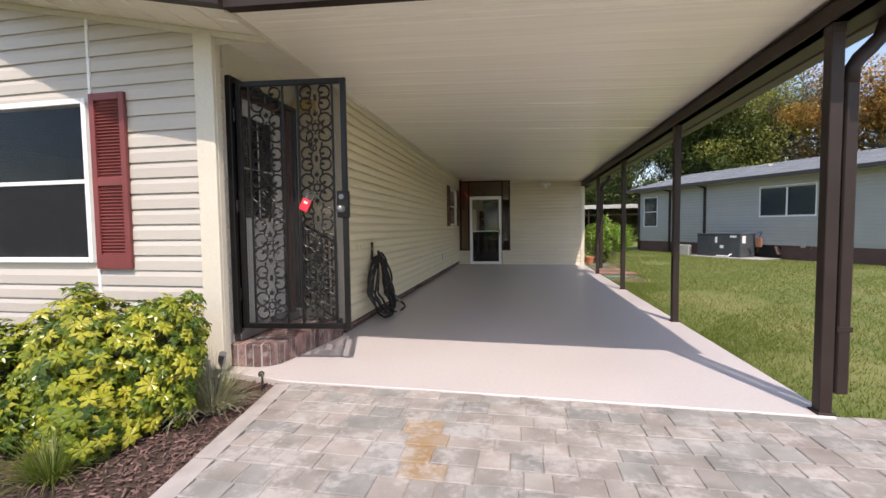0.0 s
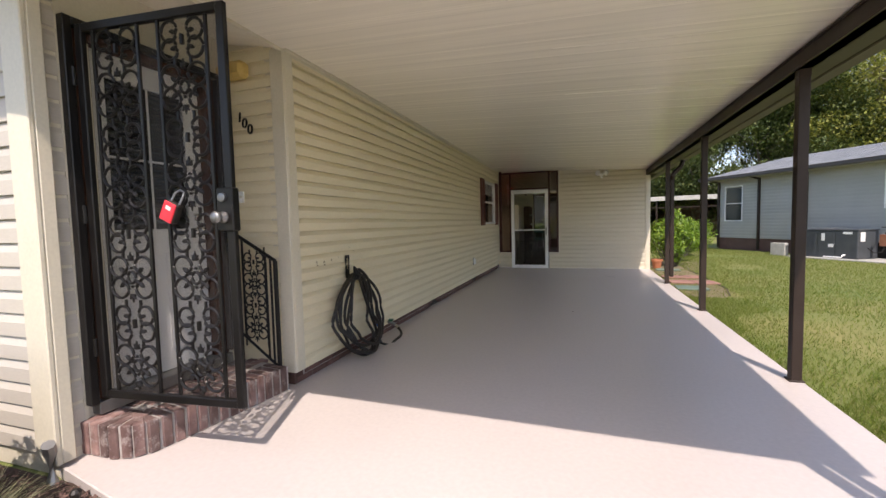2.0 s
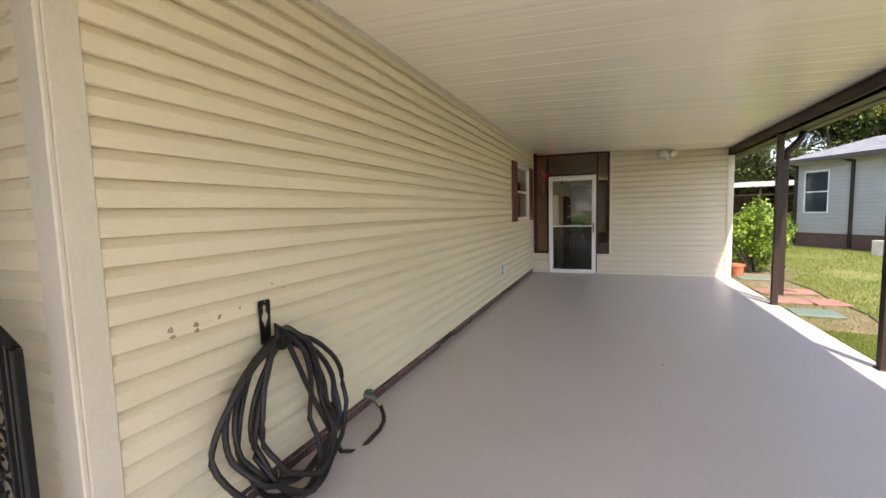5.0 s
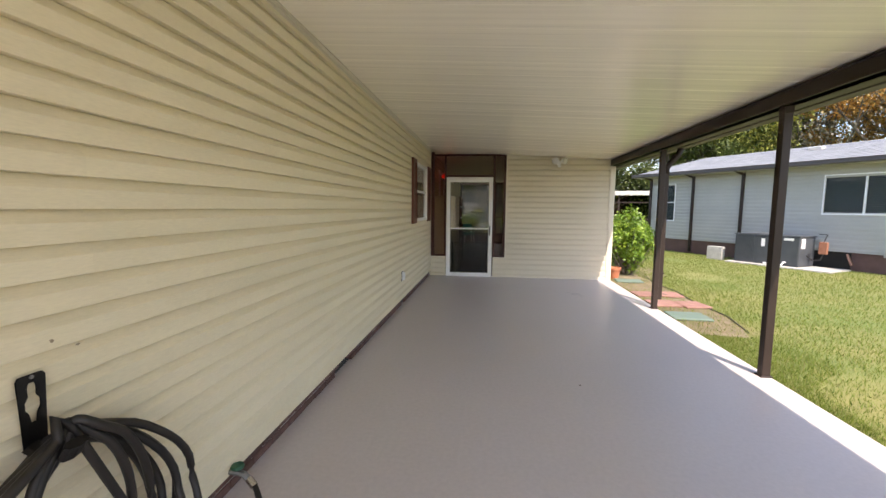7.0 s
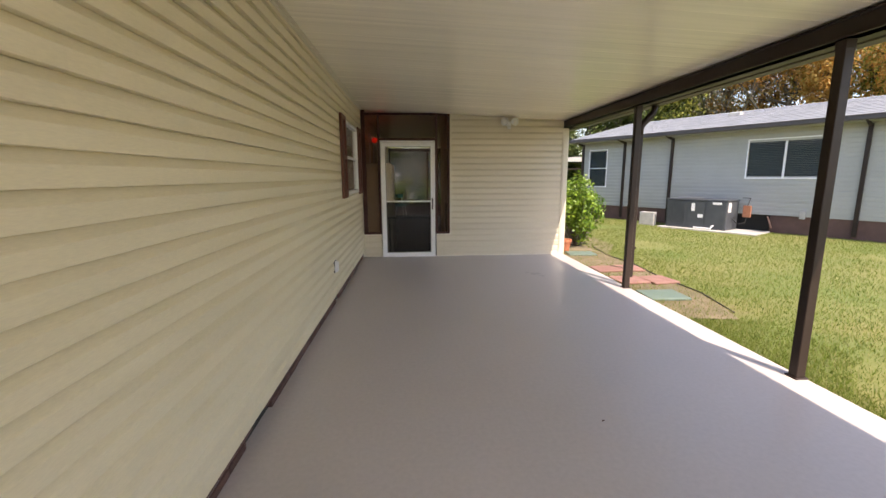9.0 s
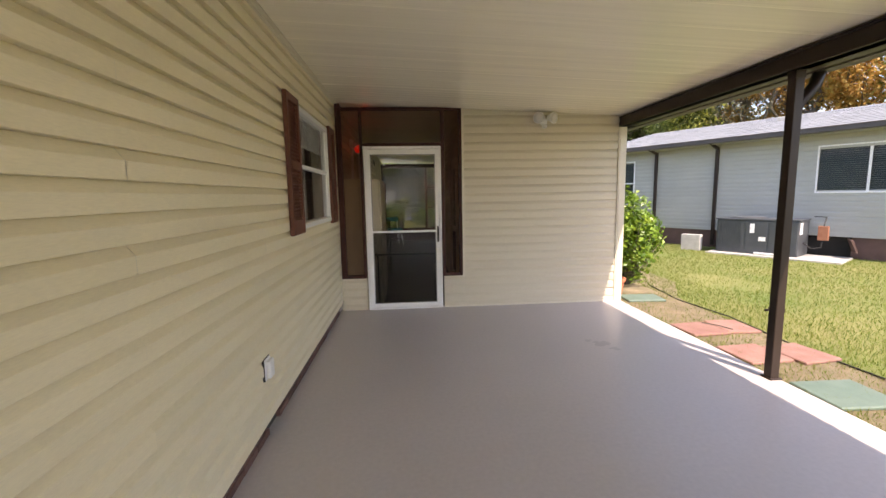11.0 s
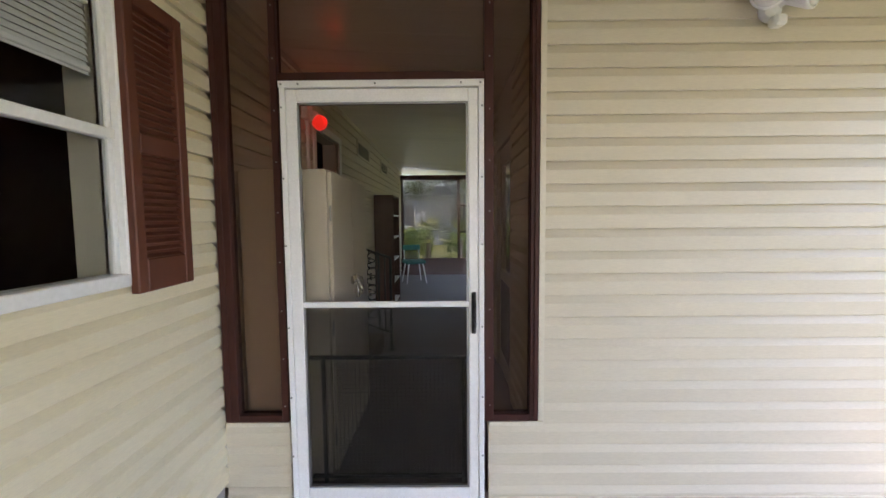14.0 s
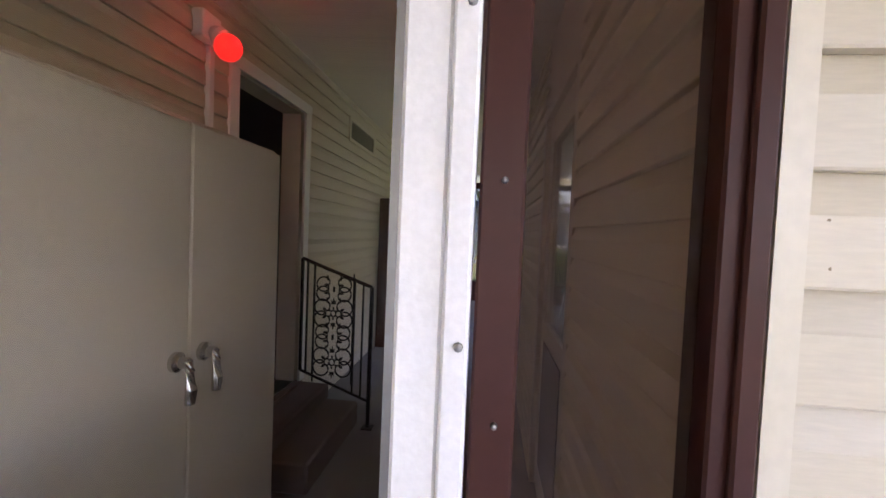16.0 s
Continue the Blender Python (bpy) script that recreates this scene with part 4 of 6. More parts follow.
def neighbour():
    h = tagged(thing("neighbour_house", "long single-storey house in pale grey-green siding with a shingle roof", "house"))
    h.matrix_basis = NB
    holes = [(0.40, 1.20, 1.1, 2.54), (6.15, 8.0, 1.45, 2.56)]
    bm = bmesh.new()
    wall_boxes(bm, 0, 24, 0.34, 2.95, holes, lambda a, b, c, d: box(bm, a, b, 0.014, 0.15, c, d))
    box(bm, 0, 0.15, 0.15, 8, 0.34, 2.95)
    box(bm, 23.85, 24, 0.15, 8, 0.34, 2.95)
    box(bm, 0, 24, 7.85, 8, 0.34, 2.95)
    wall = part("wall", bm, GREY_SIDING, h)
    part("floor", boxes((0.15, 23.85, 0.15, 7.85, 0.3, 0.38)), CARPET_BROWN, h)
    siding(wall, (0, 0.014, 0), 0, 0.0, 24, 0.34, 2.95, holes, 0.127, material=GREY_SIDING, shape=LAP_FLAT)
    bm = boxes((0.02, 5.7, 0.03, 0.13, -0.2, 0.34), (6.9, 24, 0.03, 0.13, -0.2, 0.34))
    part("skirting", bm, BROWN_SKIRT, h, "dark brown skirting")
    part("crawl_space", boxes((5.7, 6.9, 0.10, 0.13, -0.2, 0.34)), DARK_GAP, h)
    part("hatch", box(bmesh.new(), 0, 0.04, -0.5, 0, 0, 0.32, 0.004, pose(6.92, 0.02, 0, 0, -20, 20)), BROWN_SKIRT, h)
    # roof with overhang, eave fascia and gutter
    bm = bmesh.new()
    prof = [(-0.5, 2.98), (4.0, 3.98), (8.5, 2.98), (8.5, 2.86), (4.0, 3.84), (-0.5, 2.86)]
    a, b = [bm.verts.new((-0.4, y, z)) for y, z in prof], [bm.verts.new((24.4, y, z)) for y, z in prof]
    for i in range(6):
        j = (i + 1) % 6
        bm.faces.new((a[i], a[j], b[j], b[i]))
    bm.faces.new(a[::-1])
    bm.faces.new(b)
    roof = part("roof", bm, ROOF_SHINGLE, h, "pale grey shingle roof")
    part("roof_vent", box(bmesh.new(), 4.4, 4.8, 2.5, 2.8, 3.6, 3.78, 0.02), CONCRETE, roof)
    bm = bmesh.new()
    for k in range(12):
        y = -0.45 + k * 0.36
        box(bm, -0.4, 24.4, y, y + 0.012, 2.99 + (y + 0.5) * 0.2222, 3.0 + (y + 0.5) * 0.2222)
    part("shingle_edges", bm, ROOF_SHINGLE, roof)
    part("gutter", boxes((-0.45, 24.4, -0.64, -0.5, 2.86, 2.99), (-0.45, 24.4, -0.66, -0.5, 2.97, 2.99), bevel=0.006), GUTTER_DARK, h, "dark brown gutter")
    part("soffit", boxes((-0.4, 24.4, -0.5, 0.02, 2.84, 2.862)), GREY_SIDING, h)
    for u in (0.03, 1.95, 3.78, 8.75, 13.5):
        bm = boxes((u, u + 0.09, -0.075, -0.003, -0.1, 2.8), bevel=0.006)
        sweep(bm, [(u + 0.045, -0.04, 2.76), (u + 0.045, -0.3, 2.82), (u + 0.045, -0.56, 2.9)], 0.045, 6)
        part("downspout", bm, BROWN, h)
    for a, b, c, d, mid, horiz in ((0.40, 1.20, 1.1, 2.54, 1.82, True), (6.15, 8.0, 1.45, 2.56, 7.08, False)):
        w = part("window", boxes((a - 0.035, a, -0.02, 0.05, c - 0.035, d + 0.035), (b, b + 0.035, -0.02, 0.05, c - 0.035, d + 0.035), (a, b, -0.02, 0.05, d, d + 0.035), (a, b, -0.02, 0.05, c - 0.035, c), bevel=0.004), WHITE, h, "white framed window")
        if horiz:
            part("meeting_rail", boxes((a, b, -0.005, 0.03, mid - 0.02, mid + 0.02)), WHITE, w)
        else:
            part("mullion", boxes((mid - 0.025, mid + 0.025, -0.005, 0.03, c, d)), WHITE, w)
        part("pane", boxes((a, b, 0.012, 0.016, c, d)), GLASS, w)
        bm = bmesh.new()
        z = d
        while z > c:
            box(bm, a, b, 0.05, 0.056, z - 0.042, z)
            z -= 0.05
        part("blind", bm, WINDOW_BLIND, w, "closed slatted blind")
    part("meter_box", boxes((7.62, 7.74, -0.09, -0.003, 0.28, 0.5), bevel=0.006), CONCRETE, h)
    part("hose_bib", sweep(bmesh.new(), [(7.95, 0, 0.3), (7.95, -0.07, 0.3), (7.95, -0.09, 0.24)], 0.015, 6), STEEL, h)


neighbour()


def air_conditioner():
    m = pose(8.42, 16.36, -0.05, 0, 0, -58) @ Matrix.Diagonal((1.12, 0.8, 0.94, 1))
    a = thing("air_conditioner", "dark grey packaged air conditioner on a concrete pad", "air conditioner")
    a.matrix_basis = m
    body = part("body", boxes((0, 1.42, 0, 0.95, 0.032, 0.86), bevel=0.015), AC_DARK, a)
    part("top", boxes((-0.02, 1.44, -0.02, 0.97, 0.862, 0.9), bevel=0.01), AC_DARK, a)
    bm = bmesh.new()
    for k in range(14):
        box(bm, 0.04 + k * 0.032, 0.05 + k * 0.032, -0.012, -0.002, 0.12, 0.82)
    part("grille", bm, AC_DARK, body)
    part("panel", boxes((0.55, 0.92, -0.01, -0.001, 0.1, 0.84), bevel=0.003), AC_DARK, body)
    part("panel", boxes((0.95, 1.4, -0.01, -0.001, 0.1, 0.84), bevel=0.003), AC_DARK, body)
    bm = lathe(bmesh.new(), ((0.33, 0), (0.34, 0.02), (0.3, 0.03)), pose(0.45, 0.48, 0.9), 24)
    part("fan_guard", bm, STEEL, body)
    part("sticker", boxes((0.62, 0.70, -0.014, -0.011, 0.55, 0.78)), WHITE, body, "white label")
    part("sticker", boxes((0.78, 0.9, -0.014, -0.011, 0.36, 0.46)), WHITE, body, "white label")
    part("sticker", boxes((1.1, 1.3, -0.014, -0.011, 0.76, 0.83)), WHITE, body, "white label")
    part("sticker", boxes((1.421, 1.424, 0.1, 0.32, 0.55, 0.82)), WHITE, body, "white label")
    part("disconnect_box", boxes((1.62, 1.78, 0.5, 0.6, 0.42, 0.75), bevel=0.01), COPPER, a, "rust-brown switch box")
    part("cable", sweep(bmesh.new(), [(1.7, 0.55, 0.42), (1.68, 0.5, 0.25), (1.55, 0.45, 0.22), (1.42, 0.45, 0.35)], 0.014, 6), RUBBER, a)
    bm = sweep(bmesh.new(), [(1.7, 0.55, 0.75), (1.7, 0.75, 0.95), (1.5, 0.9, 0.95)], 0.012, 6)
    part("cable", bm, RUBBER, a)
    bm = sweep(bmesh.new(), [(0.75, -0.16, 0.075), (1.15, -0.18, 0.075), (1.15, -0.1, 0.14), (1.15, 0.0, 0.14)], 0.022, 8)
    part("drain_pipe", bm, WHITE, a, "white plastic drain pipe")
    pad = thing("equipment_pad", "pale concrete pad under the air conditioner", "pad")
    pad.matrix_basis = m
    part("slab", boxes((-0.12, 2.1, -0.3, 1.05, -0.05, 0.03), bevel=0.01), CONCRETE, pad)
    blk = thing("concrete_block", "pale concrete block standing on the grass", "block")
    blk.matrix_basis = m
    part("block", boxes((-0.75, -0.34, 0.05, 0.25, -0.05, 0.42), bevel=0.012), CONCRETE, blk)


air_conditioner()


# ---- trees and distance ----
def leaf_cloud(store, centre, r, n, size, rnd, squash=0.8):
    """Adds n leaf sprays in a ball to the lists (verts, faces)."""
    verts, faces = store
    for _ in range(n):
        d = Vector((rnd.gauss(0, 1), rnd.gauss(0, 1), rnd.gauss(0, 1))).normalized() * (rnd.random() ** 0.4)
        p = Vector(centre) + Vector((d.x * r, d.y * r, d.z * r * squash))
        s = size * rnd.uniform(0.6, 1.5)
        a, b = rnd.uniform(0, 6.28), rnd.uniform(-1.2, 1.2)
        u = Vector((math.cos(a), math.sin(a), 0)) * s
        w = Vector((-math.sin(a) * math.cos(b), math.cos(a) * math.cos(b), math.sin(b))) * s
        k = len(verts)
        verts += [tuple(p - u * 0.55), tuple(p - w), tuple(p + u * 0.6), tuple(p + w + u * 0.1)]
        faces.append((k, k + 1, k + 2, k + 3))


def tree(x, y, h, spread, material, label, seed, dense=1.0, z0=0.22, leaf=0.085, limbs=15):
    rnd = random.Random(seed)
    t = thing("tree", label, "tree", (x, y, -0.06))
    bm = bmesh.new()
    trunk = [Vector((rnd.uniform(-0.15, 0.15) * i, rnd.uniform(-0.15, 0.15) * i, h * 0.62 * i / 4)) for i in range(5)]
    sweep(bm, trunk, 0.035 * h * 0.6, 8, taper=0.45)
    crown = ([], [])
    for k in range(limbs):
        f = rnd.uniform(z0, 1.0)
        base = trunk[0].lerp(trunk[-1], f)
        a = rnd.uniform(0, 6.28)
        out = spread * rnd.uniform(0.45, 1.0) * (1.15 - 0.5 * f)
        tip = base + Vector((math.cos(a) * out, math.sin(a) * out, h * rnd.uniform(0.08, 0.38)))
        midp = base.lerp(tip, 0.5) + Vector((0, 0, -0.04 * h))
        sweep(bm, [base, midp, tip], 0.011 * h, 5, taper=0.3)
        for j in range(3):
            tw = tip + Vector((rnd.uniform(-1, 1), rnd.uniform(-1, 1), rnd.uniform(0, 1))) * spread * 0.35
            sweep(bm, [midp.lerp(tip, 0.6), tw], 0.004 * h, 4, taper=0.3)
            leaf_cloud(crown, tw, spread * rnd.uniform(0.2, 0.36), int(330 * dense), leaf, rnd)
        leaf_cloud(crown, tip, spread * rnd.uniform(0.25, 0.42), int(620 * dense), leaf, rnd)
    leaf_cloud(crown, trunk[-1] + Vector((0, 0, h * 0.12)), spread * 0.5, int(1400 * dense), leaf, rnd)
    part("trunk", bm, BARK, t)
    me = bpy.data.meshes.new("crown")
    me.from_pydata(crown[0], [], crown[1])
    me.materials.append(material)
    new("crown", me).parent = t


tree(10, 38, 11, 4.2, TREE_GREEN, "dark green broadleaf tree behind the houses", 1, 1.3)
tree(14, 35, 12, 4.5, TREE_GREEN, "dark green oak behind the neighbouring house", 2, 1.4)
tree(18, 34.5, 11, 4.4, TREE_LIGHT, "olive green tree behind the neighbouring house", 3, 1.0)
tree(21.5, 32, 13, 4.5, TREE_GREY, "grey moss-hung bare tree behind the neighbouring house", 4, 0.28, limbs=16)
tree(23.5, 29, 11, 4.3, TREE_RUST, "orange-brown autumn tree behind the neighbouring house", 5, 1.2)
tree(27.5, 27, 12.5, 4.5, TREE_LIGHT, "pale green tree behind the neighbouring house", 6, 1.2)
tree(28, 21, 12, 4.5, TREE_RUST, "orange-brown autumn tree behind the neighbouring house", 7, 1.0)
tree(31, 16, 12, 4.8, TREE_GREY, "bare grey tree behind the neighbouring house", 8, 0.25, limbs=16)
tree(17, 40, 14, 4.8, TREE_LIGHT, "pale green tall tree in the distance", 9, 1.1)
tree(6.2, 36, 9, 3.8, TREE_GREEN, "dark green tree beyond the lawn", 10, 1.2)
tree(25, 40, 14, 5.0, TREE_GREEN, "tall dark green tree in the distance", 11, 1.0)
tree(2.0, 33, 8, 3.2, TREE_LIGHT, "light green tree beyond the porch", 12, 1.0)
tree(20, 37, 13, 5.0, TREE_LIGHT, "olive green tree among the autumn trees", 13, 1.2)
tree(16, 33, 9, 3.8, TREE_GREEN, "dark green tree just behind the neighbouring roof", 14, 1.0)
tree(30, 24, 13, 5.0, TREE_GREEN, "dark green tree behind the autumn trees", 15, 1.1)
tree(33, 12, 12, 5.0, TREE_LIGHT, "pale green tree behind the neighbouring house", 16, 1.1)
tree(27, 15, 10, 4.2, TREE_RUST, "rust-leaved tree beside the neighbouring house", 17, 1.2)
tree(12, 43, 13, 5.0, TREE_GREEN, "dark green tree in the distance", 18, 1.2)
tree(5.6, 36.5, 5.0, 3.4, TREE_GREEN, "low dark green tree beyond the far carport", 20, 1.1, z0=0.02)
tree(9.5, 33.5, 5.0, 3.2, TREE_GREEN, "low dark green tree beside the far carport", 21, 1.1, z0=0.02)
tree(4.5, 42, 11, 4.5, TREE_GREEN, "dark green tree in the distance", 19, 1.2)


def far_house(x, y, turn, w, dpt, label):
    """House across the way: white walls coloured grey as in shade, dark windows, metal roof."""
    h = thing("far_house", label, "house", (x, y, -0.06), turn)
    part("wall", boxes((0, w, 0, dpt, 0, 2.7)), STUCCO_SHADED, h)
    bm = bmesh.new()
    prof = [(-0.4, 2.7), (dpt / 2, 3.5), (dpt + 0.4, 2.7), (dpt + 0.4, 2.6), (-0.4, 2.6)]
    a, b = [bm.verts.new((-0.4, yy, z)) for yy, z in prof], [bm.verts.new((w + 0.4, yy, z)) for yy, z in prof]
    for i in range(5):
        j = (i + 1) % 5
        bm.faces.new((a[i], a[j], b[j], b[i]))
    bm.faces.new(a[::-1])
    bm.faces.new(b)
    part("roof", bm, ROOF_SHINGLE, h)
    u = 1.2
    while u < w - 1.6:
        wi = part("window", boxes((u - 0.06, u + 1.26, -0.03, 0.0, 1.0, 1.06), (u - 0.06, u + 1.26, -0.03, 0.0, 2.2, 2.26), (u - 0.06, u, -0.03, 0.0, 1.06, 2.2), (u + 1.2, u + 1.26, -0.03, 0.0, 1.06, 2.2), (u + 0.58, u + 0.62, -0.025, 0.0, 1.06, 2.2)), WHITE, h)
        part("pane", boxes((u, u + 1.2, -0.012, -0.004, 1.06, 2.2)), AC_DARK, wi)
        u += 3.2


far_house(-3.0, 33.0, 0, 9, 7, "white house with dark windows across the back lane")
far_house(3.5, 47.0, -25, 14, 7, "white house with a metal roof far beyond the lawn")
carport2 = thing("far_carport", "open dark carport with a pale metal roof beyond the hedge", "carport", (5.4, 30.5, -0.06), -12)
part("roof", boxes((-1.5, 6.5, 0, 5, 2.45, 2.6), (-1.5, 6.5, -0.06, 0, 2.35, 2.62), bevel=0.01), CONCRETE, carport2)
for u in (-1.2, 1.2, 3.6, 6.0):
    part("post", boxes((u, u + 0.09, 0.1, 0.19, 0, 2.45)), BROWN, carport2)
part("back_wall", boxes((-1.5, 6.5, 4.9, 5, 0, 2.45)), BROWN_SKIRT, carport2)
part("rail", boxes((-1.2, 6.0, 0.12, 0.17, 0.9, 0.97), (-1.2, 6.0, 0.12, 0.17, 1.9, 1.96)), BROWN, carport2)

# ---- siding boards ----
siding(wall_side, (-0.0225, 0, 0), 90, CORNER + 0.09, END, 0.1, 2.60, [(10.15, 11.44, 1.2, 2.21)])
tagged(part("trim_porch_base", boxes((-0.1, -0.004, END + 0.1, 13.6, 0, 0.1), (-0.1, -0.004, 14.5, FAR, 0, 0.1)), CREAM_TRIM), "cream base trim in the porch", "trim", kind="structure")
siding(wall_side, (-0.0135, 0, 0), 90, END + 0.05, FAR, 0.1, 2.60, [(13.56, 14.49, 0.0, 2.25)], material=CREAM_REAR_DIM, shape=LAP_FLAT)
# front and entry boards take the darkened cream
siding(wall_front, (0, FRONT + 0.0135, 0), 0, -5.0, -0.63, 0.06, 3.7, [(-3.55, -1.63, 0.885, 2.265)], 0.127, top=lambda z: (2.6 - z) / 0.21 + 0.1, material=CREAM_FRONT_DIM, shape=LAP_FLAT)
siding(wall_entry, (DOORX - 0.0135, 0, 0), 90, FRONT + 0.06, 2.235, 0.06, 2.69, (), 0.127, material=CREAM_FRONT_DIM, shape=LAP_FLAT)
siding(wall_return, (0, CORNER + 0.0135, 0), 0, DOORX, -0.09, 0.1, 2.65, (), 0.1016, shape=LAP_FLAT)
siding(wall_end, (0, END + 0.0135, 0), 0, 1.6, 3.63, -0.0302, 2.47, (), 0.1077, material=CREAM_REAR_DIM, shape=LAP_FLAT)
siding(wall_end, (0, END + 0.0135, 0), 0, 0.01, 0.335, -0.0302, 0.40, (), 0.1077, material=CREAM_REAR_DIM, shape=LAP_FLAT)
siding(wall_end, (0, END + 0.0135, 0), 0, 1.33, 1.6, -0.0302, 0.40, (), 0.1077, material=CREAM_REAR_DIM, shape=LAP_FLAT)
siding(store, (ROOM_X + 0.0135, 0, 0), -90, -15.1, -14.04, 0.02, 2.5, (), shape=LAP_FLAT)
siding(store, (ROOM_X + 0.0135, 0, 0), -90, -13.1, -12.13, 0.02, 2.5, (), shape=LAP_FLAT)


# ---- wrought iron ----
def c_scroll(bm, cx, cz, r, out, thick, n=32):
    """A C-shaped scroll whose back faces the angle out, both ends curling in."""
    pts = []
    for i in range(n):
        f = -1 + 2 * i / (n - 1)
        k = max(0.0, abs(f) - 0.45) / 0.55
        a = out + f * 4.6
        rr = r * (1 - 0.74 * k)
        sh = r * 0.34 * k
        pts.append((cx + math.cos(a) * rr + math.cos(out + math.copysign(1.9, f)) * sh, 0, cz + math.sin(a) * rr + math.sin(out + math.copysign(1.9, f)) * sh))
    sweep(bm, pts, thick, 6)


def fleur(bm, cx, z, up, thick):
    for a, l in ((-0.75, 0.03), (0, 0.042), (0.75, 0.03)):
        sweep(bm, [(cx, 0, z), (cx + math.sin(a) * l * 0.5, 0, z + up * math.cos(a) * l * 0.5), (cx + math.sin(a) * l, 0, z + up * math.cos(a) * l)], thick * 1.5, 5, taper=0.25)
    sweep(bm, [(cx - 0.016, 0, z), (cx + 0.016, 0, z)], thick, 5)


def scroll_motif(bm, cx, z0, w, h, thick):
    """One casting: a ringed rosette between four C-scrolls, and above it a pair of double curls with leaf tips."""
    hw, cz, q = w / 2, z0 + h * 0.29, h / 0.494
    sweep(bm, [(cx + math.cos(a) * 0.026 * q, 0, cz + math.sin(a) * 0.032 * q) for a in np.linspace(0, 2 * math.pi, 15)[:-1]], thick, 6, closed=True)
    for k in range(6):
        a = k * math.pi / 3 + 0.52
        p = Vector((cx + math.cos(a) * 0.038 * q, 0, cz + math.sin(a) * 0.045 * q))
        sweep(bm, [tuple(p), tuple(p + Vector((math.cos(a) * 0.014, 0, math.sin(a) * 0.014)))], thick * 1.5, 5, taper=0.4)
    for sx in (-1, 1):
        for sz in (-1, 1):
            c_scroll(bm, cx + sx * hw * 0.56, cz + sz * h * 0.115, hw * 0.40, math.pi / 2 - sx * math.pi / 2 + sx * sz * 0.75, thick)
    fleur(bm, cx, cz + h * 0.20, 1, thick)
    fleur(bm, cx, cz - h * 0.20, -1, thick)
    c2 = z0 + h * 0.77
    for sx in (-1, 1):
        for sz in (-1, 1):
            c_scroll(bm, cx + sx * hw * 0.52, c2 + sz * h * 0.092, hw * 0.36, math.pi / 2 - sx * math.pi / 2 + sx * sz * 0.2, thick)
        for za, zb in ((z0 + h * 0.50, z0 + h * 0.60), (z0 + h * 0.94, z0 + h * 1.04)):
            sweep(bm, [(cx + sx * hw * 0.34, 0, za), (cx + sx * hw * 0.34, 0, zb)], thick, 5)
    sweep(bm, [(cx, 0, c2 - h * 0.05), (cx, 0, c2 + h * 0.05)], thick * 1.4, 5)


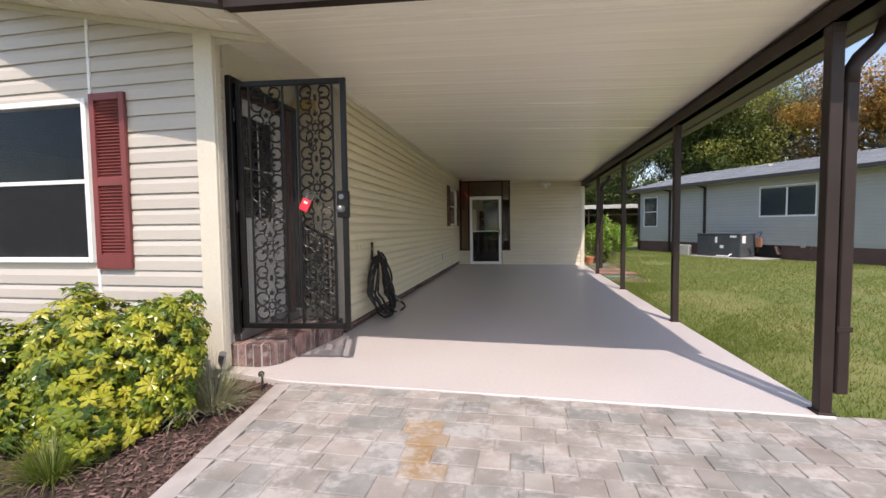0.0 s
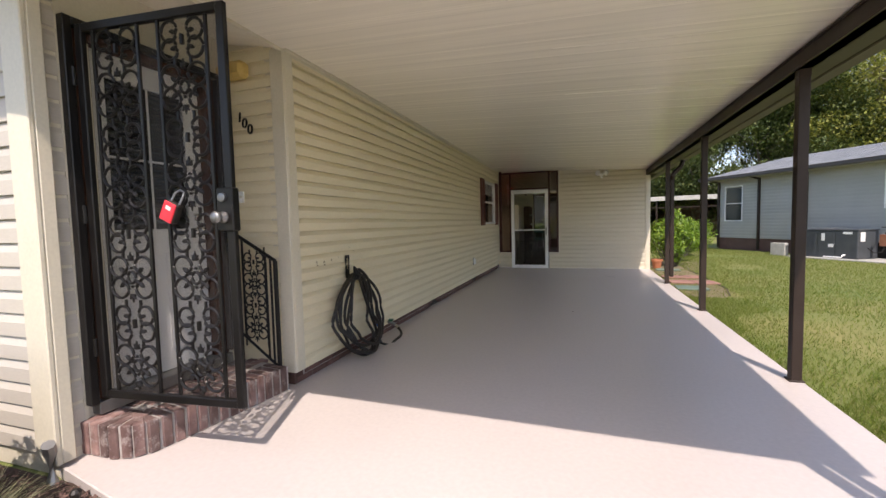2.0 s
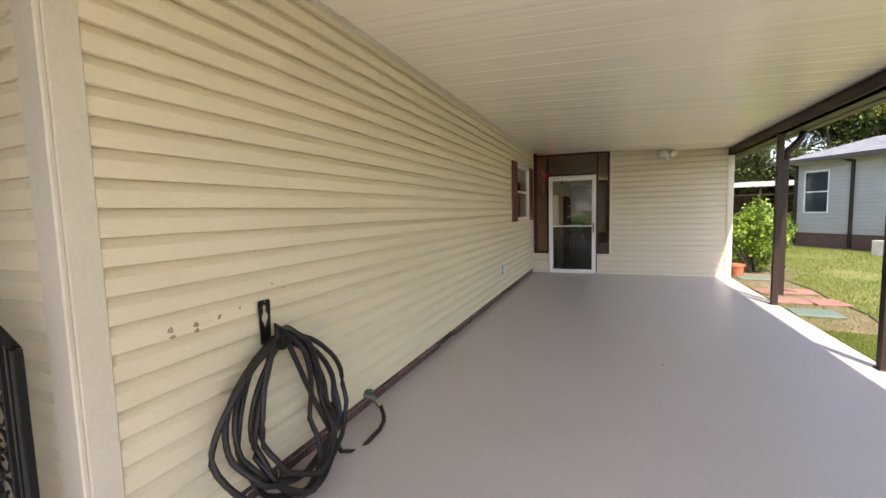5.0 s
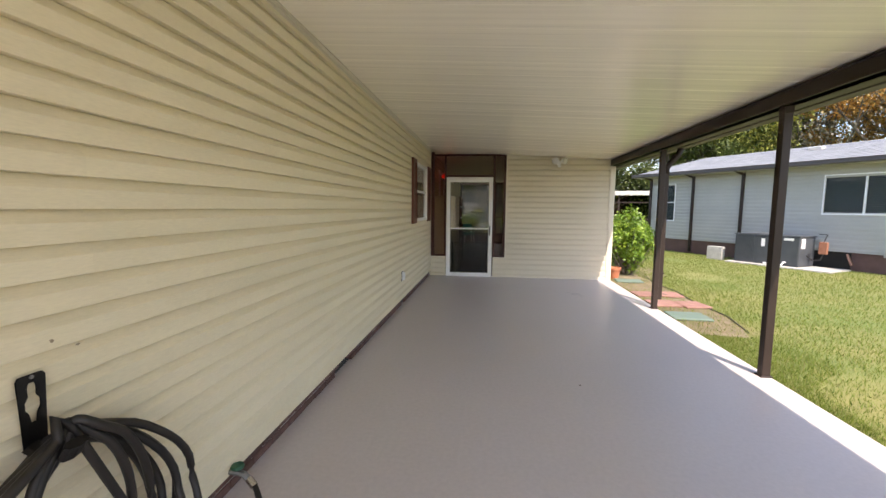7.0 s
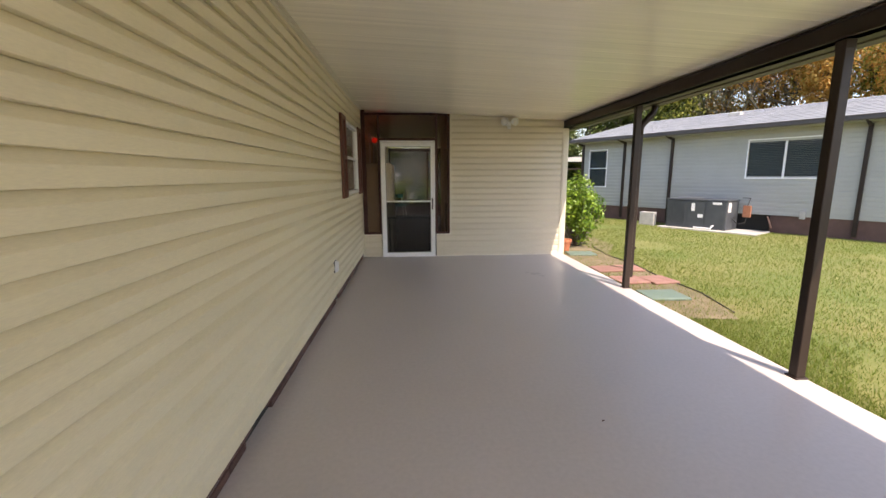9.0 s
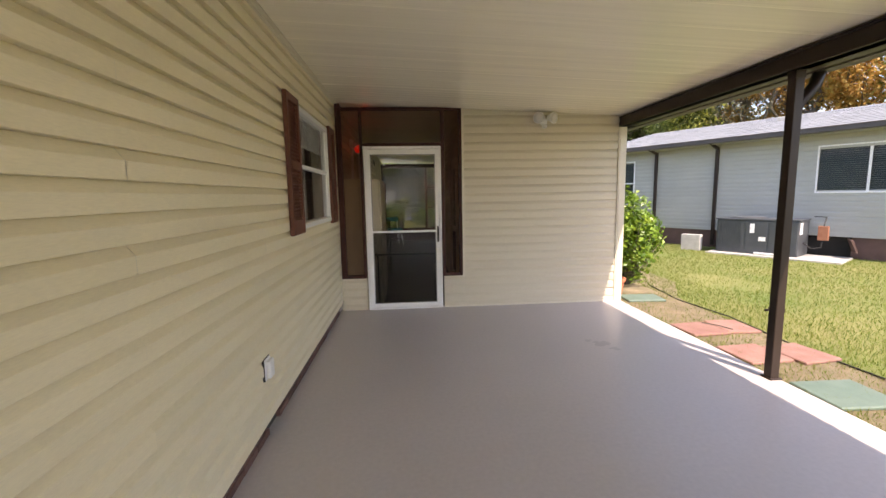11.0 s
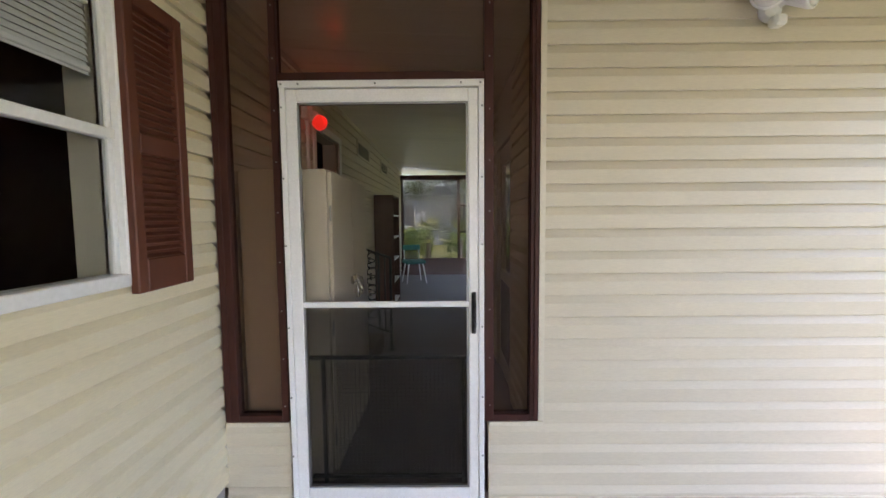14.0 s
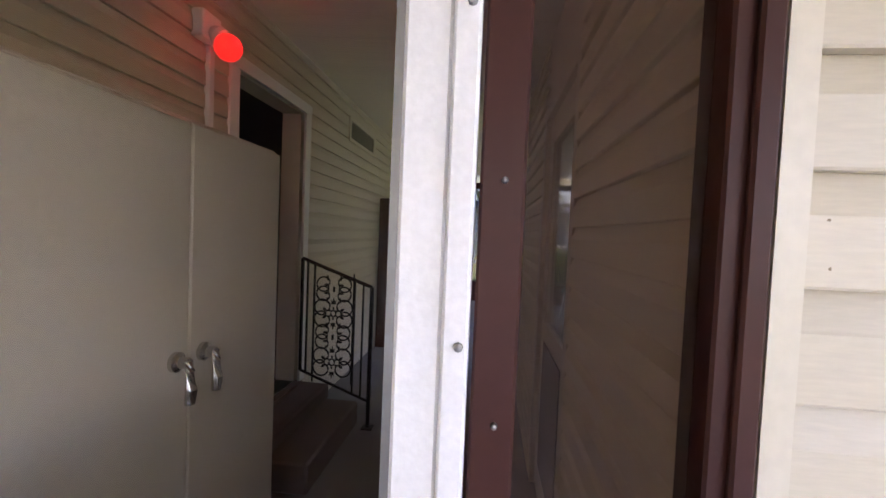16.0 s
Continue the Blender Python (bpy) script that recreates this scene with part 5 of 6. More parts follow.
def iron_gate():
    g = thing("security_gate", "black wrought-iron scroll security gate standing open, with fly screen", "gate", (DOORX + 0.045, 2.26, 0))
    part("post", boxes((-0.03, 0.02, -0.03, 0.015, 0.27, 2.42), bevel=0.004), IRON, g)
    part("post", boxes((-0.03, 0.02, 0.965, 1.005, 0.3, 2.42), bevel=0.004), IRON, g)
    part("head", boxes((-0.03, 0.02, 0.015, 0.965, 2.375, 2.42), bevel=0.004), IRON, g)
    part("side_bar", boxes((-0.02, 0.01, 0.05, 0.07, 0.3, 2.375), bevel=0.003), IRON, g)
    # the leaf stands square to the wall
    lf = new("leaf")
    lf.parent = g
    lf.matrix_basis = pose(0.03, 0.03, 0, 0, 0, 5.6)
    W, Z0, Z1 = 0.935, 0.31, 2.375
    bm = boxes((0, 0.045, -0.016, 0.016, Z0, Z1), (W - 0.045, W, -0.016, 0.016, Z0, Z1), (0.045, W - 0.045, -0.016, 0.016, Z1 - 0.045, Z1), (0.045, W - 0.045, -0.016, 0.016, Z0, Z0 + 0.045), bevel=0.004)
    part("leaf_frame", bm, IRON, g).matrix_basis = lf.matrix_basis
    m = lf.matrix_basis.copy()
    bpy.data.objects.remove(lf)
    for x in (0.11, 0.40, 0.53, 0.82):
        part("bar", boxes((x - 0.008, x + 0.008, -0.008, 0.008, Z0 + 0.045, Z1 - 0.045), bevel=0.002), IRON, g).matrix_basis = m
    bm = bmesh.new()
    for k in range(4):
        scroll_motif(bm, 0.255, Z0 + 0.05 + k * 0.494, 0.285, 0.494, 0.0082)
    col = part("scroll_panel", bm, IRON, g, "cast scrollwork panel")
    col.matrix_basis = m
    c2 = new("scroll_panel", col.data)
    c2.parent = g
    c2.matrix_basis = m @ pose(0.42, 0, 0)
    part("fly_screen", boxes((0.045, W - 0.045, 0.0175, 0.0185, Z0 + 0.04, Z1 - 0.04)), SCREEN, g, "grey fly screen").matrix_basis = m
    lock = part("lock_plate", boxes((W - 0.085, W + 0.01, -0.032, 0.024, 1.24, 1.46), bevel=0.006), IRON, g, "dark lock case")
    lock.matrix_basis = m
    bm = lathe(bmesh.new(), ((0.03, 0), (0.03, 0.01), (0.014, 0.018), (0.014, 0.035), (0.028, 0.045), (0.03, 0.06), (0.02, 0.07)), pose(W - 0.045, -0.03, 1.31, 90), 16)
    part("knob", bm, STEEL, lock, "steel knob", smooth=True)
    bm = lathe(bmesh.new(), ((0.024, 0), (0.022, 0.014), (0.012, 0.016)), pose(W - 0.045, -0.03, 1.41, 90), 16)
    part("cylinder", bm, STEEL, lock)
    for z in (0.6, 1.35, 2.1):
        bm = sweep(bmesh.new(), [(-0.012, -0.02, z - 0.05), (-0.012, -0.02, z + 0.05)], 0.011, 8)
        part("hinge", bm, IRON, g).matrix_basis = m
    # key safe hung on the scrollwork
    k = thing("lock_box", "red and black key lock box hanging on the gate", "lock box", (0.178, 2.325, 1.285), 4)
    k.matrix_basis = k.matrix_basis @ Matrix.Diagonal((1.08, 1.08, 1.08, 1)) @ pose(0, 0, 0.1, 0, 26) @ pose(0, 0, -0.1)
    part("body", boxes((-0.038, 0.038, -0.045, 0.0, 0.0, 0.10), bevel=0.010), RUBBER, k, "black body")
    part("cover", box(bmesh.new(), -0.036, 0.036, -0.052, -0.042, 0.004, 0.098, 0.004), RED, k, "red front cover")
    part("dial_window", boxes((-0.014, 0.016, -0.0545, -0.052, 0.062, 0.08), bevel=0.001), WHITE, k)
    part("shackle", sweep(bmesh.new(), [(-0.024, -0.022, 0.1), (-0.024, -0.016, 0.14), (-0.012, -0.006, 0.16), (0.012, -0.006, 0.16), (0.024, -0.016, 0.14), (0.024, -0.022, 0.1)], 0.005, 6), STEEL, k)


iron_gate()


def front_door():
    d = tagged(thing("door_4", "", ""), "white front door with a blinded window, in a brown frame", "door", kind="structure")
    X = DOORX
    part("jamb", boxes((X - 0.12, X + 0.012, 3.15, 3.25, 0.27, 2.40), bevel=0.004), DARK_WOOD, d)
    part("jamb", boxes((X - 0.12, X + 0.0, 2.28, 2.36, 0.27, 2.40), bevel=0.004), DARK_WOOD, d)
    part("head", boxes((X - 0.12, X + 0.008, 2.36, 3.15, 2.33, 2.40), bevel=0.004), DARK_WOOD, d)
    part("sill", boxes((X - 0.12, X + 0.05, 2.28, 3.25, 0.20, 0.275), bevel=0.004), STEEL, d)
    leaf = part("leaf", boxes((X - 0.1, X - 0.055, 2.36, 2.47, 0.28, 2.33), (X - 0.1, X - 0.055, 3.03, 3.15, 0.28, 2.33), (X - 0.1, X - 0.055, 2.47, 3.03, 0.28, 1.25), (X - 0.1, X - 0.055, 2.47, 3.03, 2.19, 2.33), bevel=0.003), WHITE, d)
    part("pane", boxes((X - 0.078, X - 0.075, 2.47, 3.03, 1.25, 2.19)), GLASS, leaf)
    part("window_frame", boxes((X - 0.055, X - 0.04, 2.45, 2.49, 1.22, 2.22), (X - 0.055, X - 0.04, 3.01, 3.05, 1.22, 2.22), (X - 0.055, X - 0.04, 2.49, 3.01, 2.18, 2.22), (X - 0.055, X - 0.04, 2.49, 3.01, 1.22, 1.26), (X - 0.053, X - 0.045, 2.745, 2.76, 1.26, 2.18), (X - 0.053, X - 0.045, 2.49, 3.01, 1.7, 1.715), bevel=0.003), WHITE, leaf)
    z = 2.18
    while z > 1.3:
        part("slat", box(bmesh.new(), 0, 0.022, 2.48, 3.02, -0.0007, 0.0007, m=pose(X - 0.12, 0, z, 0, 40)), AC_DARK, leaf)
        z -= 0.03
    for a, b in ((2.44, 2.72), (2.80, 3.08)):
        part("panel", boxes((X - 0.056, X - 0.048, a + 0.02, b - 0.02, 0.42, 1.1), bevel=0.004), WHITE, leaf)
    for z in (1.24, 1.34):
        bm = lathe(bmesh.new(), ((0.03, 0), (0.028, 0.01), (0.012, 0.014), (0.012, 0.035 if z < 1.3 else 0.02), (0.027, 0.045 if z < 1.3 else 0.022), (0.022, 0.066 if z < 1.3 else 0.026)), pose(X - 0.055, 3.085, z, 0, 90), 14)
        part("knob", bm, CHROME, leaf, "steel knob", smooth=True)


front_door()

# brick entry step with a rounded outer corner
EDGE = [(-0.53, 2.20), (-0.30, 2.205), (-0.19, 2.24), (-0.13, 2.33), (-0.10, 2.50), (-0.07, 2.70), (-0.04, 2.90), (-0.01, 3.10), (0.015, 3.30)]


def along(pts, s):
    for a, b in zip(pts, pts[1:]):
        l = math.dist(a, b)
        if s <= l:
            f = s / l
            return Vector((a[0] + (b[0] - a[0]) * f, a[1] + (b[1] - a[1]) * f, 0)), Vector((b[0] - a[0], b[1] - a[1], 0)).normalized()
        s -= l
    return Vector((*pts[-1], 0)), Vector((pts[-1][0] - pts[-2][0], pts[-1][1] - pts[-2][1], 0)).normalized()


def brick_step():
    st = thing("entry_step", "brick entry step of upright bricks with pale mortar", "step")
    total = sum(math.dist(a, b) for a, b in zip(EDGE, EDGE[1:]))
    bm = bmesh.new()
    n = 24
    ring = [along(EDGE, total * i / n)[0] for i in range(n + 1)]
    nrm = [along(EDGE, total * i / n)[1].cross(Vector((0, 0, 1))) for i in range(n + 1)]
    lo = [bm.verts.new((p - q * 0.012)) for p, q in zip(ring, nrm)]
    hi = [bm.verts.new((p - q * 0.012) + Vector((0, 0, 0.183))) for p, q in zip(ring, nrm)]
    c = bm.verts.new((-0.53, 3.36, 0.183))
    for i in range(n):
        bm.faces.new((lo[i], lo[i + 1], hi[i + 1], hi[i]))
        bm.faces.new((hi[i], hi[i + 1], c))
    part("mortar", bm, MORTAR, st, "pale mortar core")
    s = 0.036
    rnd = random.Random(5)
    me = None
    while s < total - 0.03:
        p, d = along(EDGE, s)
        a = math.degrees(math.atan2(d.y, d.x))
        if me is None:
            b = box(bmesh.new(), -0.0275, 0.0275, 0.0, 0.20, 0.004, 0.19, 0.006)
            me = bpy.data.meshes.new("brick")
            b.to_mesh(me)
            b.free()
            me.materials.append(STEP_BRICK)
        o = new("brick", me)
        o.parent = st
        o.matrix_basis = Matrix.Translation(p + Vector((0, 0, rnd.uniform(-0.002, 0.003)))) @ pose(0, rnd.uniform(-0.002, 0.002), 0, 0, 0, a)
        s += 0.071
    for i in range(3):
        for j in range(5):
            y = 2.44 + j * 0.18 + i * 0.05
            o = part("brick", box(bmesh.new(), -0.51 + i * 0.085, -0.435 + i * 0.085, y, y + 0.17, 0.12, 0.188 - 0.001 * i, 0.004), STEP_BRICK, st)


brick_step()


def handrail(name_label, x0, z0, x1, z1, zb0, zb1, post_z, place, group=""):
    """Iron rail with one scroll panel: rails slope from (x0, z0) down to the newel at (x1, z1)."""
    h = thing("handrail", name_label, "handrail", group=group)
    h.matrix_basis = place
    part("top_rail", sweep(bmesh.new(), [(x0, 0, z0), (x1, 0, z1)], 0.013, 6, flat=1.2), IRON, h)
    part("bottom_rail", sweep(bmesh.new(), [(x0, 0, zb0), (x1, 0, zb1)], 0.010, 6), IRON, h)
    part("newel", boxes((x1 - 0.013, x1 + 0.013, -0.013, 0.013, 0, z1), bevel=0.003), IRON, h)
    part("foot", boxes((x1 - 0.04, x1 + 0.04, -0.04, 0.04, 0, 0.012), bevel=0.003), IRON, h)
    part("post", boxes((x0 - 0.01, x0 + 0.01, -0.01, 0.01, zb0 - post_z, z0), bevel=0.003), IRON, h)
    for f in (0.08, 0.18, 0.76, 0.88):
        x = x0 + (x1 - x0) * f
        part("bar", boxes((x - 0.006, x + 0.006, -0.006, 0.006, zb0 + (zb1 - zb0) * f, z0 + (z1 - z0) * f)), IRON, h)
    w = abs(x1 - x0) * 0.56
    cx = x0 + (x1 - x0) * 0.46
    zlo, zhi = zb0 + (zb1 - zb0) * 0.46 + 0.05, z0 + (z1 - z0) * 0.46 - 0.05
    bm = bmesh.new()
    half = (zhi - zlo) / 2
    scroll_motif(bm, cx, zlo, w, half * 1.06, 0.006)
    scroll_motif(bm, cx, zlo + half, w, half * 1.02, 0.006)
    for sx in (-1, 1):
        sweep(bm, [(cx + sx * w / 2, 0, zlo - 0.04), (cx + sx * w / 2, 0, zhi + 0.04)], 0.006, 5)
    part("scroll_panel", bm, IRON, h, "cast scrollwork panel")
    return h


handrail("black iron handrail with scrollwork beside the entry step", -0.43, 1.21, -0.055, 1.0, 0.44, 0.17, 0.2, pose(0, 3.285, 0.0))
handrail("black iron handrail with scrollwork inside the porch", 0.02, 1.18, 0.53, 1.0, 0.38, 0.19, 0.0, pose(0, 14.42, 0.006))


# ---- entry details ----
def bulkhead_light():
    l = thing("porch_light", "yellowed plastic wall light under the soffit", "lamp", (-0.41, CORNER - 0.011, 2.455))
    part("housing", boxes((-0.11, 0.13, -0.11, 0.0, -0.05, 0.075), bevel=0.028), YELLOWED, l)
    part("cap", boxes((-0.15, -0.10, -0.095, -0.01, -0.03, 0.058), bevel=0.018), YELLOWED, l)


bulkhead_light()
for ch, x, z in (("1", -0.41, 2.135), ("0", -0.365, 2.085), ("0", -0.315, 2.035)):
    cu = bpy.data.curves.new("numeral", "FONT")
    cu.body, cu.size, cu.extrude, cu.align_x, cu.bevel_depth = ch, 0.108, 0.004, "CENTER", 0.0008
    tmp = bpy.data.objects.new("tmp", cu)
    scene.collection.objects.link(tmp)
    me = bpy.data.meshes.new_from_object(tmp)
    bpy.data.objects.remove(tmp)
    me.materials.append(IRON)
    o = new("house_numeral", me)
    o.matrix_basis = pose(x, CORNER - 0.018, z - 0.045, 90, 0, 0) @ pose(0, 0, 0, 0, 0, -4)
    tagged(o, "black metal house numeral on cream siding", "house number", "house number")
bell = thing("door_bell", "small white door bell button on the siding", "door bell", (-0.43, CORNER - 0.011, 1.5))
part("plate", boxes((-0.025, 0.025, -0.018, 0, -0.045, 0.045), bevel=0.004), WHITE, bell)
part("button", lathe(bmesh.new(), ((0.011, 0), (0.011, 0.006), (0.008, 0.008)), pose(0, -0.018, 0.0, 90), 12), CREAM_TRIM, bell)


# ---- hose, hook and tap ----
def hose_hook():
    h = thing("hose_hanger", "black metal hose hanger screwed to the siding", "hanger", (0.029, 4.168, 0.806))
    bm = bmesh.new()
    prof = [(-0.030, 0.165), (-0.037, 0.155), (-0.032, 0.03), (-0.03, -0.05), (0.03, -0.05), (0.032, 0.03), (0.037, 0.155), (0.030, 0.165)]
    hole = [(-0.009, 0.142), (-0.013, 0.128), (-0.012, 0.105), (-0.021, 0.09), (-0.021, 0.07), (-0.012, 0.055), (-0.008, 0.03), (0.008, 0.03), (0.012, 0.055), (0.021, 0.07), (0.021, 0.09), (0.012, 0.105), (0.013, 0.128), (0.009, 0.142)]
    for x in (0.0, 0.006):
        a = [bm.verts.new((x, y, z)) for y, z in prof]
        b = [bm.verts.new((x, y, z)) for y, z in hole]
        e = [bm.edges.new((a[i], a[(i + 1) % 8])) for i in range(8)] + [bm.edges.new((b[i], b[(i + 1) % 14])) for i in range(14)]
        bmesh.ops.triangle_fill(bm, edges=e, use_beauty=True)
    part("plate", bm, IRON, h)
    part("saddle", sweep(bmesh.new(), [(0.0, 0, -0.04), (0.05, 0, -0.06), (0.11, 0, -0.055), (0.13, 0, -0.02)], 0.016, 8, flat=2.2), IRON, h)
    part("screw", lathe(bmesh.new(), ((0.006, 0), (0.005, 0.004), (0.002, 0.005)), pose(0.006, 0, 0.158, 0, 90), 8), STEEL, h)


hose_hook()


def garden_hose():
    h = thing("garden_hose", "dark brown rubber garden hose coiled over its hanger", "hose")
    rnd = random.Random(11)
    pts = []
    loops = 7
    for k in range(loops):
        wl, wr = rnd.uniform(0.17, 0.45), rnd.uniform(0.17, 0.42)
        drop = rnd.uniform(0.66, 0.785)
        lean = rnd.uniform(-0.05, 0.06)
        off = 0.065 + 0.012 * k
        for i in range(26):
            a = 2 * math.pi * i / 26
            s, c = math.sin(a), math.cos(a)
            f = (1 - c) / 2
            belly = math.sin(math.pi * min(f * 0.86 + 0.02, 1)) ** 0.8
            y = 4.20 + lean * f + (wl if s < 0 else wr) * belly * (1 if s > 0 else -1) * min(1, abs(s) * 1.5)
            z = 0.785 - drop * f + 0.008 * k * (1 - f)
            x = off + 0.02 * math.sin(3 * a + k) + (0.14 * (f ** 2) if z < 0.3 else 0.03 * f)
            pts.append((x, y, max(z, 0.02 + 0.008 * k)))
    pts += [(0.18, 4.52, 0.03), (0.26, 4.72, 0.02), (0.24, 4.9, 0.03), (0.17, 5.0, 0.055), (0.135, 5.025, 0.075), (0.11, 5.03, 0.088), (0.105, 5.03, 0.09)]
    sm = []
    for i in range(1, len(pts) - 2):
        p0, p1, p2, p3 = (Vector(pts[j]) for j in (i - 1, i, i + 1, i + 2))
        for f in (0.0, 0.5):
            sm.append(0.5 * ((2 * p1) + (p2 - p0) * f + (2 * p0 - 5 * p1 + 4 * p2 - p3) * f * f + (3 * p1 - p0 - 3 * p2 + p3) * f ** 3))
    part("tube", sweep(bmesh.new(), sm, 0.014, 8), RUBBER, h, smooth=True)
    part("coupling", sweep(bmesh.new(), [(0.15, 5.015, 0.064), (0.112, 5.03, 0.09)], 0.019, 10), CHROME, h, "metal coupling")
    part("nozzle", sweep(bmesh.new(), [(0.13, 4.55, 0.30), (0.12, 4.57, 0.24), (0.14, 4.58, 0.16)], 0.022, 8, taper=0.7), RUBBER, h)
    part("nozzle_ring", sweep(bmesh.new(), [(0.125, 4.58, 0.225), (0.13, 4.585, 0.195)], 0.027, 10), BLUE, h, "blue plastic ring")


garden_hose()
tap = thing("garden_tap", "green-handled hose tap at the foot of the wall", "tap", (0.0, 5.03, 0.12))
part("pipe", sweep(bmesh.new(), [(-0.02, 0, 0.0), (0.05, 0, 0.0), (0.09, 0, -0.01), (0.11, 0, -0.03)], 0.016, 8), STEEL, tap)
part("wheel", lathe(bmesh.new(), ((0.008, 0), (0.03, 0.012), (0.034, 0.02), (0.03, 0.028), (0.008, 0.03)), pose(0.055, 0, 0.01), 10), GREEN_METAL, tap, "green hand wheel")

# outlet on the wall
o = thing("outlet", "white weatherproof outlet box low on the siding", "outlet", (0.011, 9.13, 0.44))
part("plate", boxes((-0.004, 0.014, -0.045, 0.045, -0.065, 0.065), bevel=0.004), WHITE_OLD, o)
part("cover", boxes((0.014, 0.04, -0.036, 0.036, -0.055, 0.055), bevel=0.006), WHITE_OLD, o)
part("gasket", boxes((-0.006, 0.008, -0.05, 0.05, -0.07, 0.07), bevel=0.003), RUBBER, o)

# worn screw holes and scars in the siding
SCAR = surface("scar", (0.24, 0.185, 0.115), (0.40, 0.33, 0.22), 0.9, scale=40, bump=0.2)
for y, z, s in ((3.71, 0.945, 0.018), (3.715, 0.917, 0.011), (3.82, 0.94, 0.02), (3.822, 0.915, 0.013), (3.93, 0.945, 0.013), (4.04, 0.962, 0.008), (4.32, 1.005, 0.007), (4.245, 1.04, 0.008)):
    bm = bmesh.new()
    rnd = random.Random(int(y * 1000))
    c = bm.verts.new((0.0178, y, z))
    r = [bm.verts.new((0.0168, y + math.cos(a) * s * rnd.uniform(0.4, 1.6), z + math.sin(a) * s * rnd.uniform(0.3, 0.9))) for a in np.linspace(0, 2 * math.pi, 9)[:-1]]
    for i in range(8):
        bm.faces.new((c, r[i], r[(i + 1) % 8]))
    tagged(part("siding_scar", bm, SCAR, wall_side), kind="")


for x, z, s in ((1.623, 1.433, 0.005), (1.627, 1.389, 0.007)):
    bm = bmesh.new()
    rnd = random.Random(int(z * 1000))
    c = bm.verts.new((x, END - 0.0115, z))
    r = [bm.verts.new((x + math.cos(a) * s * rnd.uniform(0.5, 1.2), END - 0.0095, z + math.sin(a) * s * rnd.uniform(0.5, 1.3))) for a in np.linspace(0, 2 * math.pi, 9)[:-1]]
    for i in range(8):
        bm.faces.new((c, r[i], r[(i + 1) % 8]))
    part("siding_scar", bm, SCAR, wall_end)


# ---- flood light ----
def flood_light():
    f = thing("flood_light", "white twin flood light on the end wall", "lamp", (2.62, END - 0.011, 2.34))
    part("base", lathe(bmesh.new(), ((0.05, 0), (0.05, 0.012), (0.04, 0.03), (0.02, 0.04)), pose(0, -0.002, 0.02, 90), 18), WHITE, f)
    part("sensor", boxes((-0.03, 0.03, -0.09, -0.03, -0.07, -0.02), bevel=0.012), WHITE, f)
    for sx, yaw in ((-1, -28), (1, 32)):
        m = pose(sx * 0.075, -0.09, 0.055, 90 + 8, 0, yaw)
        head = part("lamp_head", lathe(bmesh.new(), ((0.015, -0.06), (0.03, -0.05), (0.045, -0.02), (0.068, 0.03), (0.07, 0.045), (0.064, 0.048)), m, 20), WHITE, f, smooth=True)
        part("lens", lathe(bmesh.new(), ((0.064, 0.046), (0.05, 0.058), (0.025, 0.066), (0.004, 0.068)), m, 20), LAMP_GLASS, head, "frosted lens", smooth=True)
        part("arm", sweep(bmesh.new(), [(sx * 0.02, -0.04, 0.03), (sx * 0.05, -0.06, 0.05), (sx * 0.072, -0.085, 0.054)], 0.012, 8), WHITE, f)


flood_light()


# ---- skirting of thin bricks under the siding ----
def skirting():
    sk = tagged(thing("baseboard", "", ""), "dark brown brick skirting with vent gaps under the siding", "skirting", kind="structure")
    part("backing", boxes((-0.12, -0.03, CORNER + 0.1, END, 0, 0.098)), DARK_GAP, sk)
    rnd = random.Random(3)
    y = CORNER + 0.02
    shared = {}
    while y < END - 0.05:
        for z0, z1 in ((0.002, 0.046), (0.054, 0.097)):
            l = 0.205
            yy = y + (0.1 if z0 > 0.05 else 0)
            if (6.42 < yy < 6.72) or (9.05 < yy < 9.3) or yy + l > END:
                continue
            key = round(z0, 3)
            if key not in shared:
                b = box(bmesh.new(), -0.08, -0.004, 0, l - 0.008, z0, z1, 0.003)
                shared[key] = bpy.data.meshes.new("brick")
                b.to_mesh(shared[key])
                b.free()
                shared[key].materials.append(BRICK)
            o = new("brick", shared[key])
            o.parent = sk
            o.matrix_basis = pose(rnd.uniform(-0.003, 0.003), yy, 0)
        y += 0.205
    part("mortar", boxes((-0.09, -0.012, CORNER + 0.02, 6.42, 0.0, 0.095), (-0.09, -0.012, 7.0, 9.05, 0.0, 0.095), (-0.09, -0.012, 9.6, END, 0.0, 0.095)), MORTAR, sk)
    for k in range(3):
        part("brick", box(bmesh.new(), -0.42 + k * 0.14, -0.29 + k * 0.14, CORNER - 0.004, CORNER + 0.1, 0.0, 0.096, 0.003), BRICK, sk)


skirting()


# ---- planting bed ----
bed = bmesh.new()
v = [bed.verts.new(p) for p in ((-6, -3, -0.062), (0.75, -3, -0.062), (0.05, 2.06, -0.05), (-6, 2.06, -0.05))]
bed.faces.new(v)
tagged(part("ground_bed", bed, SOIL), "dark soil of the planting bed", "soil", kind="structure")


